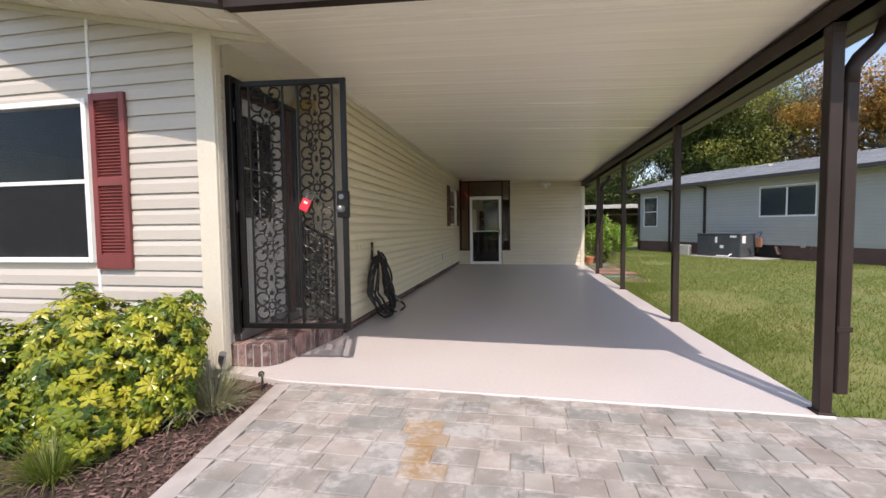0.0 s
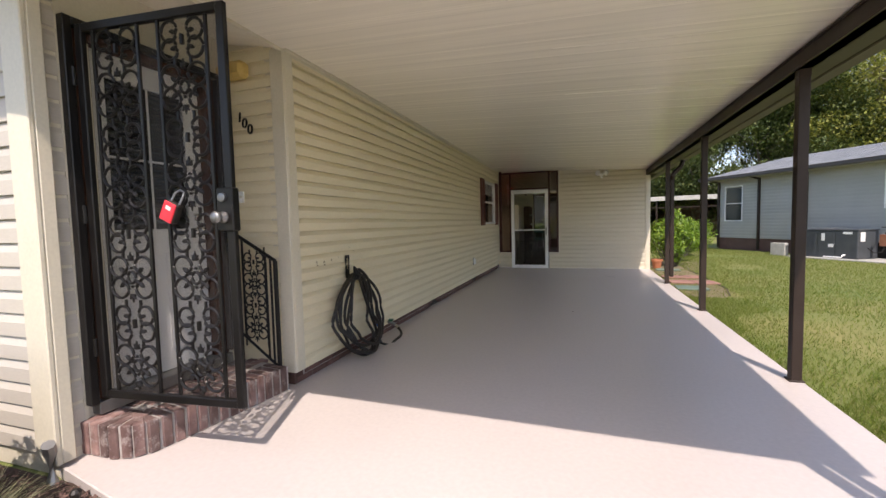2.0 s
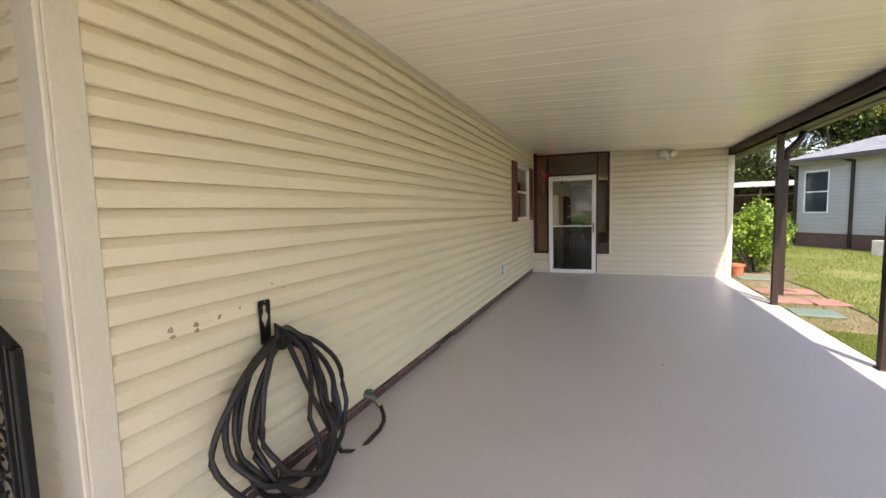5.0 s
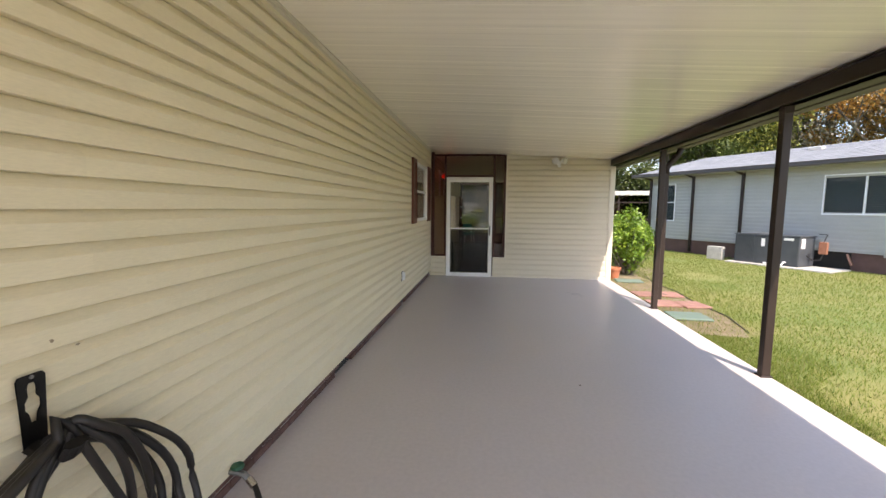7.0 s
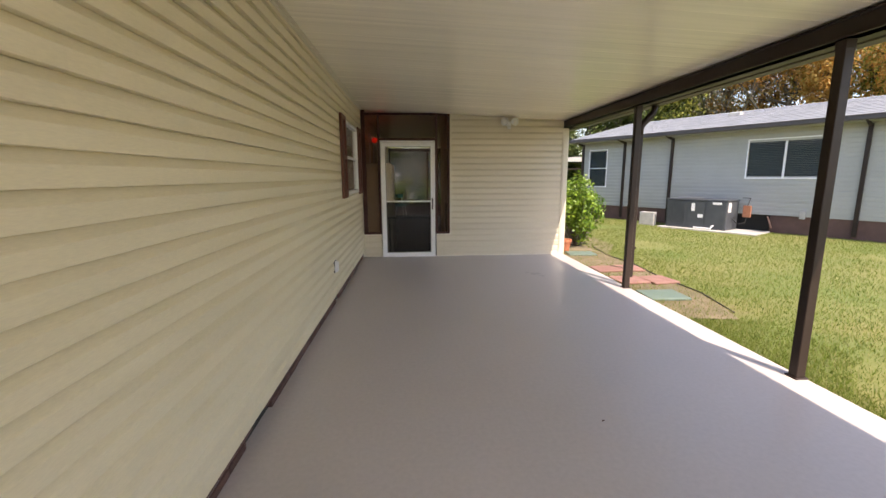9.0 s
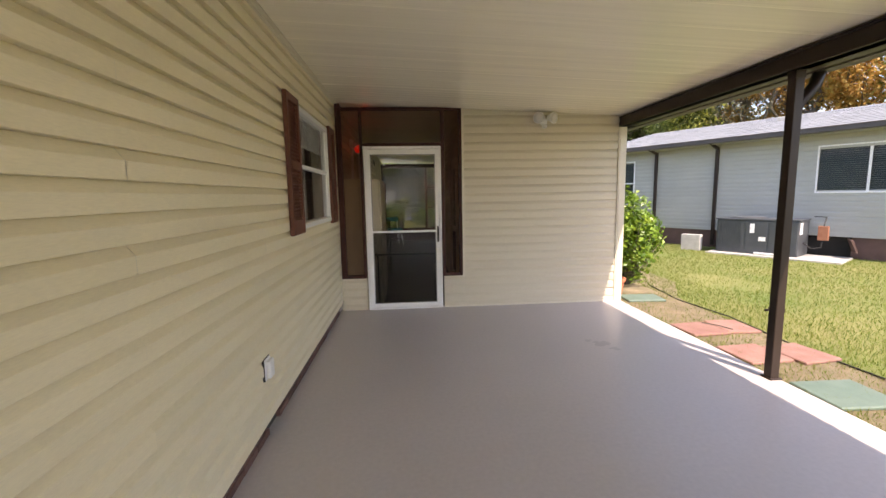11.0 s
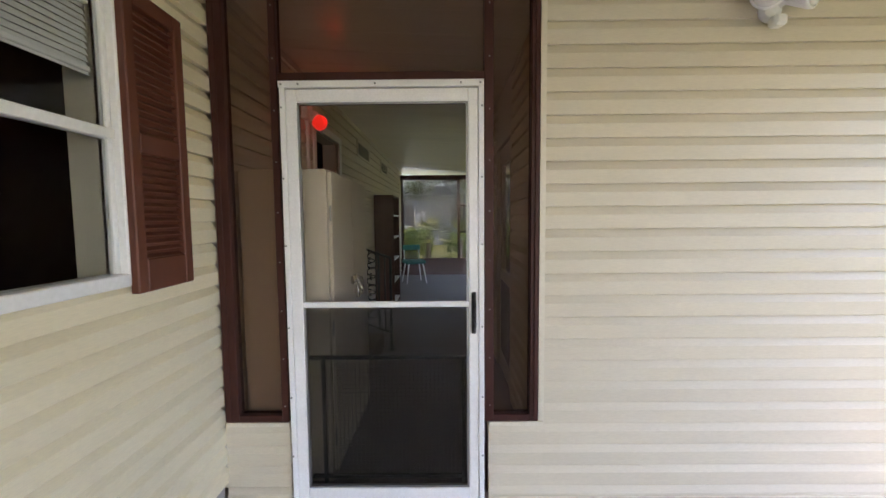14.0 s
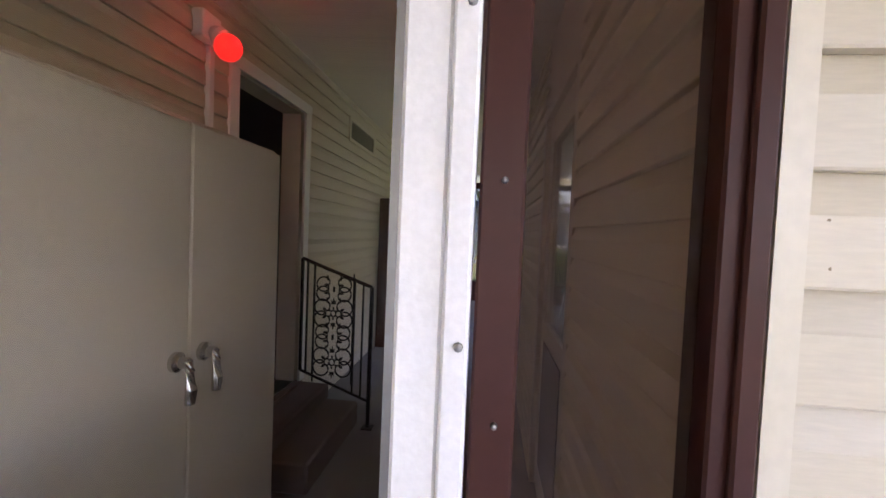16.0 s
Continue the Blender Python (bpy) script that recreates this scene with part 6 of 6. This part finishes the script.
def mulch():
    rnd = random.Random(21)
    verts, faces = [], []
    for _ in range(11000):
        y = rnd.uniform(-1.0, 2.03)
        x = 0.07 + (2.03 - y) * 0.165 - rnd.random() ** 1.3 * 2.4
        l, w, h = rnd.uniform(0.006, 0.026), rnd.uniform(0.003, 0.009), rnd.uniform(0.002, 0.006)
        m = pose(x, y, -0.05 + rnd.uniform(0, 0.02), rnd.uniform(-25, 25), rnd.uniform(-25, 25), rnd.uniform(0, 360))
        n = len(verts)
        verts += [tuple(m @ Vector(p)) for p in ((-l, -w, 0), (l, -w * 0.6, 0), (l * 0.9, w, 0), (-l * 0.8, w * 0.7, 0), (0, 0, h))]
        faces += [(n, n + 1, n + 4), (n + 1, n + 2, n + 4), (n + 2, n + 3, n + 4), (n + 3, n, n + 4)]
    me = bpy.data.meshes.new("bark_mulch")
    me.from_pydata(verts, [], faces)
    me.materials.append(MULCH)
    tagged(new("bark_mulch", me), "reddish brown shredded bark mulch", "mulch", kind="stuff")


mulch()


def schefflera():
    """Low shrub of fans of seven leaflets on many stems."""
    rnd = random.Random(8)
    b = thing("shrub", "yellow-green variegated shrub with fan-shaped leaves in the bed", "shrub", (-0.80, 1.27, -0.05))
    stems, leaves = bmesh.new(), bmesh.new()
    n = 0
    while n < 4200:
        d = Vector((rnd.gauss(0, 1), rnd.gauss(0, 1), abs(rnd.gauss(0, 1)))).normalized()
        f = rnd.random() ** 0.33
        lump = 0.9 + 0.09 * math.sin(d.x * 7 + d.y * 5 + 2) + 0.08 * math.sin(d.z * 9 + d.x * 11)
        q = max(abs(d.x), abs(d.y), d.z) ** -0.45
        p = Vector((d.x * 0.80, d.y * 0.55, d.z * (0.79 + 0.10 * d.x))) * f * lump * q + Vector((0, 0, 0.05))
        n += 1
        out = (Vector((d.x, d.y, d.z * 0.9 + 0.35))).normalized()
        side = out.cross(Vector((0, 0, 1)))
        side = side.normalized() if side.length > 0.1 else Vector((1, 0, 0))
        up2 = side.cross(out).normalized()
        if n % 5 == 0:
            sweep(stems, [(p.x * 0.25, p.y * 0.25, 0.0), tuple(p * 0.6), tuple(p)], 0.006, 4, taper=0.5)
        size = rnd.uniform(0.03, 0.062)
        k0 = rnd.uniform(0, 6.28)
        c = leaves.verts.new(p)
        for k in range(7):
            a = k0 + k * 2 * math.pi / 7 + rnd.uniform(-0.15, 0.15)
            dirv = (side * math.cos(a) + up2 * math.sin(a)) * 0.94 + out * rnd.uniform(-0.3, 0.25)
            dirv.normalize()
            wv = out.cross(dirv).normalized() * size * 0.26
            l = size * rnd.uniform(0.8, 1.15)
            mid, tip = p + dirv * l * 0.66 + out * 0.006, p + dirv * l * 1.15 - out * 0.014
            q = [leaves.verts.new(v) for v in (mid - wv - out * 0.005, tip, mid + wv - out * 0.005, mid)]
            for f3 in ((c, q[0], q[3]), (q[0], q[1], q[3]), (q[1], q[2], q[3]), (q[2], c, q[3])):
                leaves.faces.new(f3)
    part("stem", stems, BARK, b)
    part("foliage", leaves, BUSH_LEAF, b)


schefflera()


def tuft(x, y, n, l, material, label, seed):
    rnd = random.Random(seed)
    t = thing("grass_tuft", label, "grass tuft", (x, y, -0.05))
    bm = bmesh.new()
    for _ in range(n):
        a, ln = rnd.uniform(0, 6.28), l * rnd.uniform(0.6, 1.15)
        lean = rnd.uniform(0.25, 0.95)
        d = Vector((math.cos(a), math.sin(a), 0))
        s = Vector((-d.y, d.x, 0)) * 0.0035
        b0 = d * rnd.uniform(0, 0.06)
        pr = None
        for i in range(5):
            f = i / 4
            c = b0 + d * ln * lean * f + Vector((0, 0, ln * (f * (1.1 - lean * 0.35) - 0.62 * lean * f * f)))
            w = s * (1 - 0.85 * f)
            cur = (bm.verts.new(c - w), bm.verts.new(c + w))
            if pr:
                bm.faces.new((pr[0], pr[1], cur[1], cur[0]))
            pr = cur
    part("foliage", bm, material, t)


tuft(-0.12, 1.50, 420, 0.46, TUFT_LEAF, "striped border grass tuft at the house corner", 1)
tuft(-0.24, 1.36, 300, 0.40, TUFT_LEAF, "striped border grass tuft beside the shrub", 2)
tuft(-0.36, 0.70, 320, 0.32, GRASS, "green border grass tuft in front of the shrub", 3)
stake = thing("garden_light", "small black path light stake in the mulch", "garden light", (-0.02, 1.88, -0.05))
part("stake", sweep(bmesh.new(), [(0, 0, 0), (0.01, 0, 0.12)], 0.008, 6), RUBBER, stake)
part("head", lathe(bmesh.new(), ((0.02, 0.11), (0.024, 0.13), (0.012, 0.145)), Matrix(), 10), RUBBER, stake)
pipe = thing("drain_pipe", "grey drain elbow at the corner of the house", "pipe", (-0.47, 2.03, -0.05))
part("elbow", sweep(bmesh.new(), [(0, 0, 0), (0, 0, 0.16), (0.03, -0.02, 0.22)], 0.03, 8), STEEL, pipe)

# ---- driveway of tumbled pavers ----
drive = tagged(part("pavement_drive", boxes((-0.9, 9.0, -9.0, 1.96, -0.16, -0.0165)), SAND), "driveway of tumbled concrete pavers", "driveway", kind="structure")
# the bed covers the drive's left margin
me = drive.data
for vtx in me.vertices:
    if vtx.co.x < 0:
        vtx.co.x = 0.36 if vtx.co.y > 0 else 1.9


def left_edge(y):
    return 0.13 + (1.95 - y) * 0.165


edge = thing("pavement_edging", "", "")
tagged(edge, "pale concrete edging along the driveway", "edging", kind="structure")
for k in range(9):
    y1 = 1.92 - k * 0.5
    y0 = y1 - 0.49
    bm = bmesh.new()
    v = [bm.verts.new((left_edge(y) + dx, y, z)) for y in (y0, y1) for dx, z in ((-0.075, -0.1), (-0.065, -0.012), (0.055, -0.008), (0.06, -0.1))]
    for i in range(3):
        bm.faces.new((v[i], v[i + 1], v[i + 5], v[i + 4]))
    bm.faces.new(v[:4][::-1])
    bm.faces.new(v[4:])
    part("edging_stone", bm, CURB, edge)


def pavers():
    rnd = random.Random(17)
    shapes = {}
    near = 0
    far_v, far_f = [], []
    y = 1.958
    row = 0
    while y > -7.0:
        dep = (0.13, 0.16, 0.14, 0.165)[row % 4]
        x = left_edge(y - dep / 2) + 0.058
        first = True
        while x < 8.0:
            w = rnd.choice((0.13, 0.16, 0.19, 0.23, 0.25))
            if first:
                w = rnd.choice((0.12, 0.2, 0.31))
                first = False
            h = rnd.uniform(-0.004, 0.003)
            if y > 0.42 and x < 4.5 and near < 300:
                near += 1
                key = (w, dep)
                stain = math.hypot((x + w / 2 - 1.42) * 1.5, (y - dep / 2 - 1.22) * 0.55) < 0.19
                kind = PAVER_RUST if stain else rnd.choices((PAVER, PAVER_PINK, PAVER_BLUE), (5, 3, 3))[0]
                if (key, kind.name) not in shapes:
                    m = bpy.data.meshes.new("paver")
                    b = box(bmesh.new(), 0.002, w - 0.002, -dep + 0.002, -0.002, -0.05, 0.0, 0.004)
                    b.to_mesh(m)
                    b.free()
                    m.materials.append(kind)
                    shapes[(key, kind.name)] = m
                o = new("paver", shapes[(key, kind.name)])
                o.parent = drive
                o.matrix_basis = pose(x, y, -0.010 + h, rnd.uniform(-0.4, 0.4), rnd.uniform(-0.4, 0.4), rnd.uniform(-0.6, 0.6))
            else:
                n = len(far_v)
                z = -0.012 + h
                a, b2, c, d2 = x + 0.005, x + w - 0.005, y - dep + 0.005, y - 0.005
                far_v += [(a, c, z), (b2, c, z), (b2, d2, z), (a, d2, z), (a, c, z - 0.03), (b2, c, z - 0.03), (b2, d2, z - 0.03), (a, d2, z - 0.03)]
                far_f += [(n, n + 1, n + 2, n + 3), (n, n + 4, n + 5, n + 1), (n + 1, n + 5, n + 6, n + 2), (n + 2, n + 6, n + 7, n + 3), (n + 3, n + 7, n + 4, n)]
            x += w
        y -= dep
        row += 1
    m = bpy.data.meshes.new("far_pavers")
    m.from_pydata(far_v, [], far_f)
    m.materials.append(PAVER)
    o = new("far_pavers", m)
    o.parent = drive
    tagged(o, "further grey pavers of the driveway", kind="stuff")


pavers()


# ---- lawn, path stones and hedge ----
def grass():
    rnd = random.Random(4)
    verts, faces = [], []
    n_all = 0
    while n_all < 210000:
        u = rnd.random()
        x = 3.74 + 9.5 * u ** 1.7
        y = rnd.uniform(0.3, 21.0) if x > 4.6 else rnd.uniform(0.3, 12.5)
        if x > 7.3 + (20.2 - y) * 0.577:
            continue
        bare = noise.noise(Vector((x * 0.45, y * 0.45, 0.3)))
        if x < 4.6 and y > 8.4 and rnd.random() < 0.72:
            continue
        if bare > 0.22 and rnd.random() < 0.6:
            continue
        n_all += 1
        h, a, w = rnd.uniform(0.014, 0.05), rnd.uniform(0, 6.28), rnd.uniform(0.002, 0.0045) * (1 + 0.06 * (x - 3.7))
        lx, ly = rnd.uniform(-0.03, 0.03), rnd.uniform(-0.03, 0.03)
        n = len(verts)
        verts += [(x - math.cos(a) * w, y - math.sin(a) * w, -0.062), (x + math.cos(a) * w, y + math.sin(a) * w, -0.062), (x + lx, y + ly, -0.06 + h)]
        faces.append((n, n + 1, n + 2))
    me = bpy.data.meshes.new("grass")
    me.from_pydata(verts, [], faces)
    me.materials.append(GRASS)
    tagged(new("grass", me), "short green lawn grass with straw-coloured patches", "grass", kind="stuff")


grass()
dirt = bmesh.new()
rnd = random.Random(2)
edge_pts = [(3.70, 8.5), (4.35, 8.4), (4.62, 9.2), (4.66, 10.2), (4.62, 11.2), (4.70, 12.2), (5.3, 13.2), (5.4, 14.5), (3.70, 14.5)]
dirt.faces.new([dirt.verts.new((x, y, -0.056)) for x, y in edge_pts])
DRY = surface("dry_thatch", (0.15, 0.13, 0.07), (0.25, 0.20, 0.125), 0.95, scale=7, fine=90, bump=0.7, depth=0.01)
tagged(part("ground_thatch", dirt, DRY), "dry brown thatch strip beside the carport", "ground", kind="structure")


def thatch():
    r = random.Random(31)
    verts, faces = [], []
    for _ in range(7000):
        x, y = r.uniform(3.74, 4.62), r.uniform(8.5, 12.6)
        a, l, w = r.uniform(0, 6.28), r.uniform(0.015, 0.05), r.uniform(0.001, 0.003)
        n = len(verts)
        z = -0.055 + r.uniform(0, 0.012)
        verts += [(x - math.sin(a) * w, y + math.cos(a) * w, z), (x + math.sin(a) * w, y - math.cos(a) * w, z), (x + math.cos(a) * l, y + math.sin(a) * l, z + r.uniform(-0.004, 0.015))]
        faces.append((n, n + 1, n + 2))
    me = bpy.data.meshes.new("dry_thatch")
    me.from_pydata(verts, [], faces)
    me.materials.append(STRAW)
    tagged(new("dry_thatch", me), "dry straw-coloured thatch and leaf litter", "thatch", kind="stuff")


STRAW = leafy("straw", [(0.18, 0.12, 0.06), (0.34, 0.26, 0.14), (0.26, 0.17, 0.09)], 0.8, 0.1)
thatch()
tagged(part("lawn_edging", sweep(bmesh.new(), [(4.45, 8.6, -0.05), (4.62, 9.4, -0.045), (4.60, 10.3, -0.05), (4.68, 11.2, -0.04), (4.62, 12.1, -0.05), (4.75, 13.0, -0.045)], 0.008, 6), RUBBER), "black plastic lawn edging strip", "edging")


def path_stone(x, y, w, d, turn, material, label, name="stepping_stone"):
    s = thing(name, label, "stepping stone", (x, y, -0.056), turn, group="path stones")
    part("slab", box(bmesh.new(), -w / 2, w / 2, -d / 2, d / 2, 0, 0.03, 0.008), material, s)


path_stone(4.02, 10.83, 0.42, 0.40, 4, RED_PAVER, "faded red square stepping stone on dry thatch")
path_stone(4.42, 10.86, 0.36, 0.42, -3, RED_PAVER, "faded red square stepping stone on dry thatch")
path_stone(4.02, 10.10, 0.42, 0.42, 3, RED_PAVER, "faded red square stepping stone on dry thatch")
path_stone(4.44, 10.06, 0.40, 0.42, 8, RED_PAVER, "faded red square stepping stone on dry thatch")
path_stone(4.05, 9.30, 0.5, 0.42, -2, GREEN_LID, "pale green square stepping stone on dry thatch")
path_stone(4.16, 12.22, 0.52, 0.36, -4, GREEN_LID, "pale green square stepping stone by the hedge")
stick = thing("twig", "thin dark twig lying on the path stones", "twig", (4.2, 10.86, -0.02))
part("stem", sweep(bmesh.new(), [(-0.04, 0.12, 0), (0.05, 0.0, 0.006), (0.12, -0.14, 0)], 0.006, 5), BARK, stick)


def hedge(x, y, rx, ry, h, n, label, seed, leaf=0.07):
    r = random.Random(seed)
    b = thing("hedge_shrub", label, "shrub", (x, y, -0.06))
    stems, lv = bmesh.new(), bmesh.new()
    for k in range(n):
        d = Vector((r.gauss(0, 1), r.gauss(0, 1), r.gauss(0, 1))).normalized()
        f = r.random() ** 0.25
        lump = 0.82 + 0.16 * math.sin(d.x * 6 + seed) + 0.12 * math.sin(d.y * 8 + d.z * 7)
        p = Vector((d.x * rx, d.y * ry, d.z * h / 2)) * f * lump + Vector((0, 0, h / 2))
        if p.z < 0.05:
            continue
        if k % 60 == 0:
            sweep(stems, [(p.x * 0.15, p.y * 0.15, 0), tuple(Vector((p.x * 0.6, p.y * 0.6, p.z * 0.5))), tuple(p)], 0.012, 5, taper=0.4)
        out = (d + Vector((0, 0, 0.25))).normalized()
        e = out.to_track_quat("Z", "Y").to_matrix() @ Euler((r.uniform(-0.9, 0.9), r.uniform(-0.9, 0.9), r.uniform(0, 6.28))).to_matrix()
        s = leaf * r.uniform(0.6, 1.3)
        q = [lv.verts.new(p + e @ Vector(c)) for c in ((0, 0, 0), (s * 0.38, s * 0.5, s * 0.12), (0, s * 1.15, -s * 0.1), (-s * 0.38, s * 0.5, s * 0.12))]
        lv.faces.new((q[0], q[1], q[2]))
        lv.faces.new((q[0], q[2], q[3]))
    part("stem", stems, BARK, b)
    part("foliage", lv, HEDGE_LEAF, b)


hedge(4.45, 13.25, 0.62, 0.62, 1.55, 4200, "bright green leafy shrub at the end of the carport", 1)
hedge(4.75, 14.7, 0.6, 0.7, 1.45, 3000, "bright green leafy shrub behind the first", 2)
hedge(5.4, 16.6, 0.7, 0.9, 1.35, 2600, "green clipped hedge shrub by the lawn", 3)
hedge(6.2, 18.9, 0.75, 1.0, 1.35, 2400, "green clipped hedge shrub by the neighbouring house", 4)
pot = thing("flower_pot", "terracotta flower pot beside the end wall", "pot", (3.98, 12.62, -0.056))
part("pot", lathe(bmesh.new(), ((0.085, 0), (0.12, 0.19), (0.135, 0.19), (0.135, 0.24), (0.118, 0.24), (0.11, 0.2)), Matrix(), 18), TERRACOTTA, pot, smooth=False)
part("soil", lathe(bmesh.new(), ((0.112, 0.2), (0.10, 0.205)), Matrix(), 14), SOIL, pot)

# planting seen through the porch screens
hedge(-0.2, 24.5, 1.3, 0.7, 1.3, 2200, "dark green shrub outside the porch", 5, 0.09)
hedge(2.2, 25.0, 1.3, 0.8, 1.2, 2200, "dark green shrub outside the porch", 6, 0.09)


def palm(x, y, h, seed):
    r = random.Random(seed)
    p = thing("palm", "small fan palm outside the porch", "palm", (x, y, -0.06))
    part("trunk", sweep(bmesh.new(), [(0, 0, 0), (0.03, 0, h * 0.6)], 0.09, 8, taper=0.8), BARK, p)
    bm = bmesh.new()
    for k in range(26):
        a, el = r.uniform(0, 6.28), r.uniform(-0.2, 1.2)
        d = Vector((math.cos(a) * math.cos(el), math.sin(a) * math.cos(el), math.sin(el)))
        c = Vector((0.03, 0, h * 0.6)) + d * 0.45
        s = d.cross(Vector((0, 0, 1))).normalized()
        for j in range(-4, 5):
            b = j * 0.28
            dd = (d * math.cos(b) + s * math.sin(b)).normalized()
            w = s * 0.018
            q = [bm.verts.new(v) for v in (c - w, c + w, c + dd * 0.45 - Vector((0, 0, 0.08)))]
            bm.faces.new(q)
    part("fronds", bm, TREE_LIGHT, p)


palm(0.55, 23.6, 1.5, 1)
palm(1.6, 24.0, 1.3, 2)

# a dead leaf and worn patches on the floor
leafb = thing("fallen_leaf", "tiny dry brown leaf lying on the floor", "leaf", (2.03, 6.6, 0.001), 30)
bm = bmesh.new()
c = [bm.verts.new(p) for p in ((-0.012, 0, 0.001), (0, 0.009, 0.005), (0.014, 0, 0.002), (0, -0.008, 0.005), (0, 0, 0.001))]
for i in range(4):
    bm.faces.new((c[i], c[(i + 1) % 4], c[4]))
part("blade", bm, DARK_WOOD, leafb)

WORN = surface("worn_floor_paint", (0.40, 0.365, 0.35), (0.46, 0.42, 0.40), 0.35, scale=6, bump=0.1)
for k, (x, y, r) in enumerate(((2.73, 10.43, 0.085), (2.80, 10.28, 0.05), (2.63, 10.53, 0.04))):
    rnd = random.Random(50 + k)
    bm = bmesh.new()
    c = bm.verts.new((x, y, 0.0012))
    ring = [bm.verts.new((x + math.cos(a) * r * rnd.uniform(0.4, 1.5), y + math.sin(a) * r * rnd.uniform(0.4, 1.1), 0.001)) for a in np.linspace(0, 2 * math.pi, 17)[:-1]]
    for i in range(16):
        bm.faces.new((c, ring[i], ring[(i + 1) % 16]))
    part("worn_patch", bm, WORN, slab)
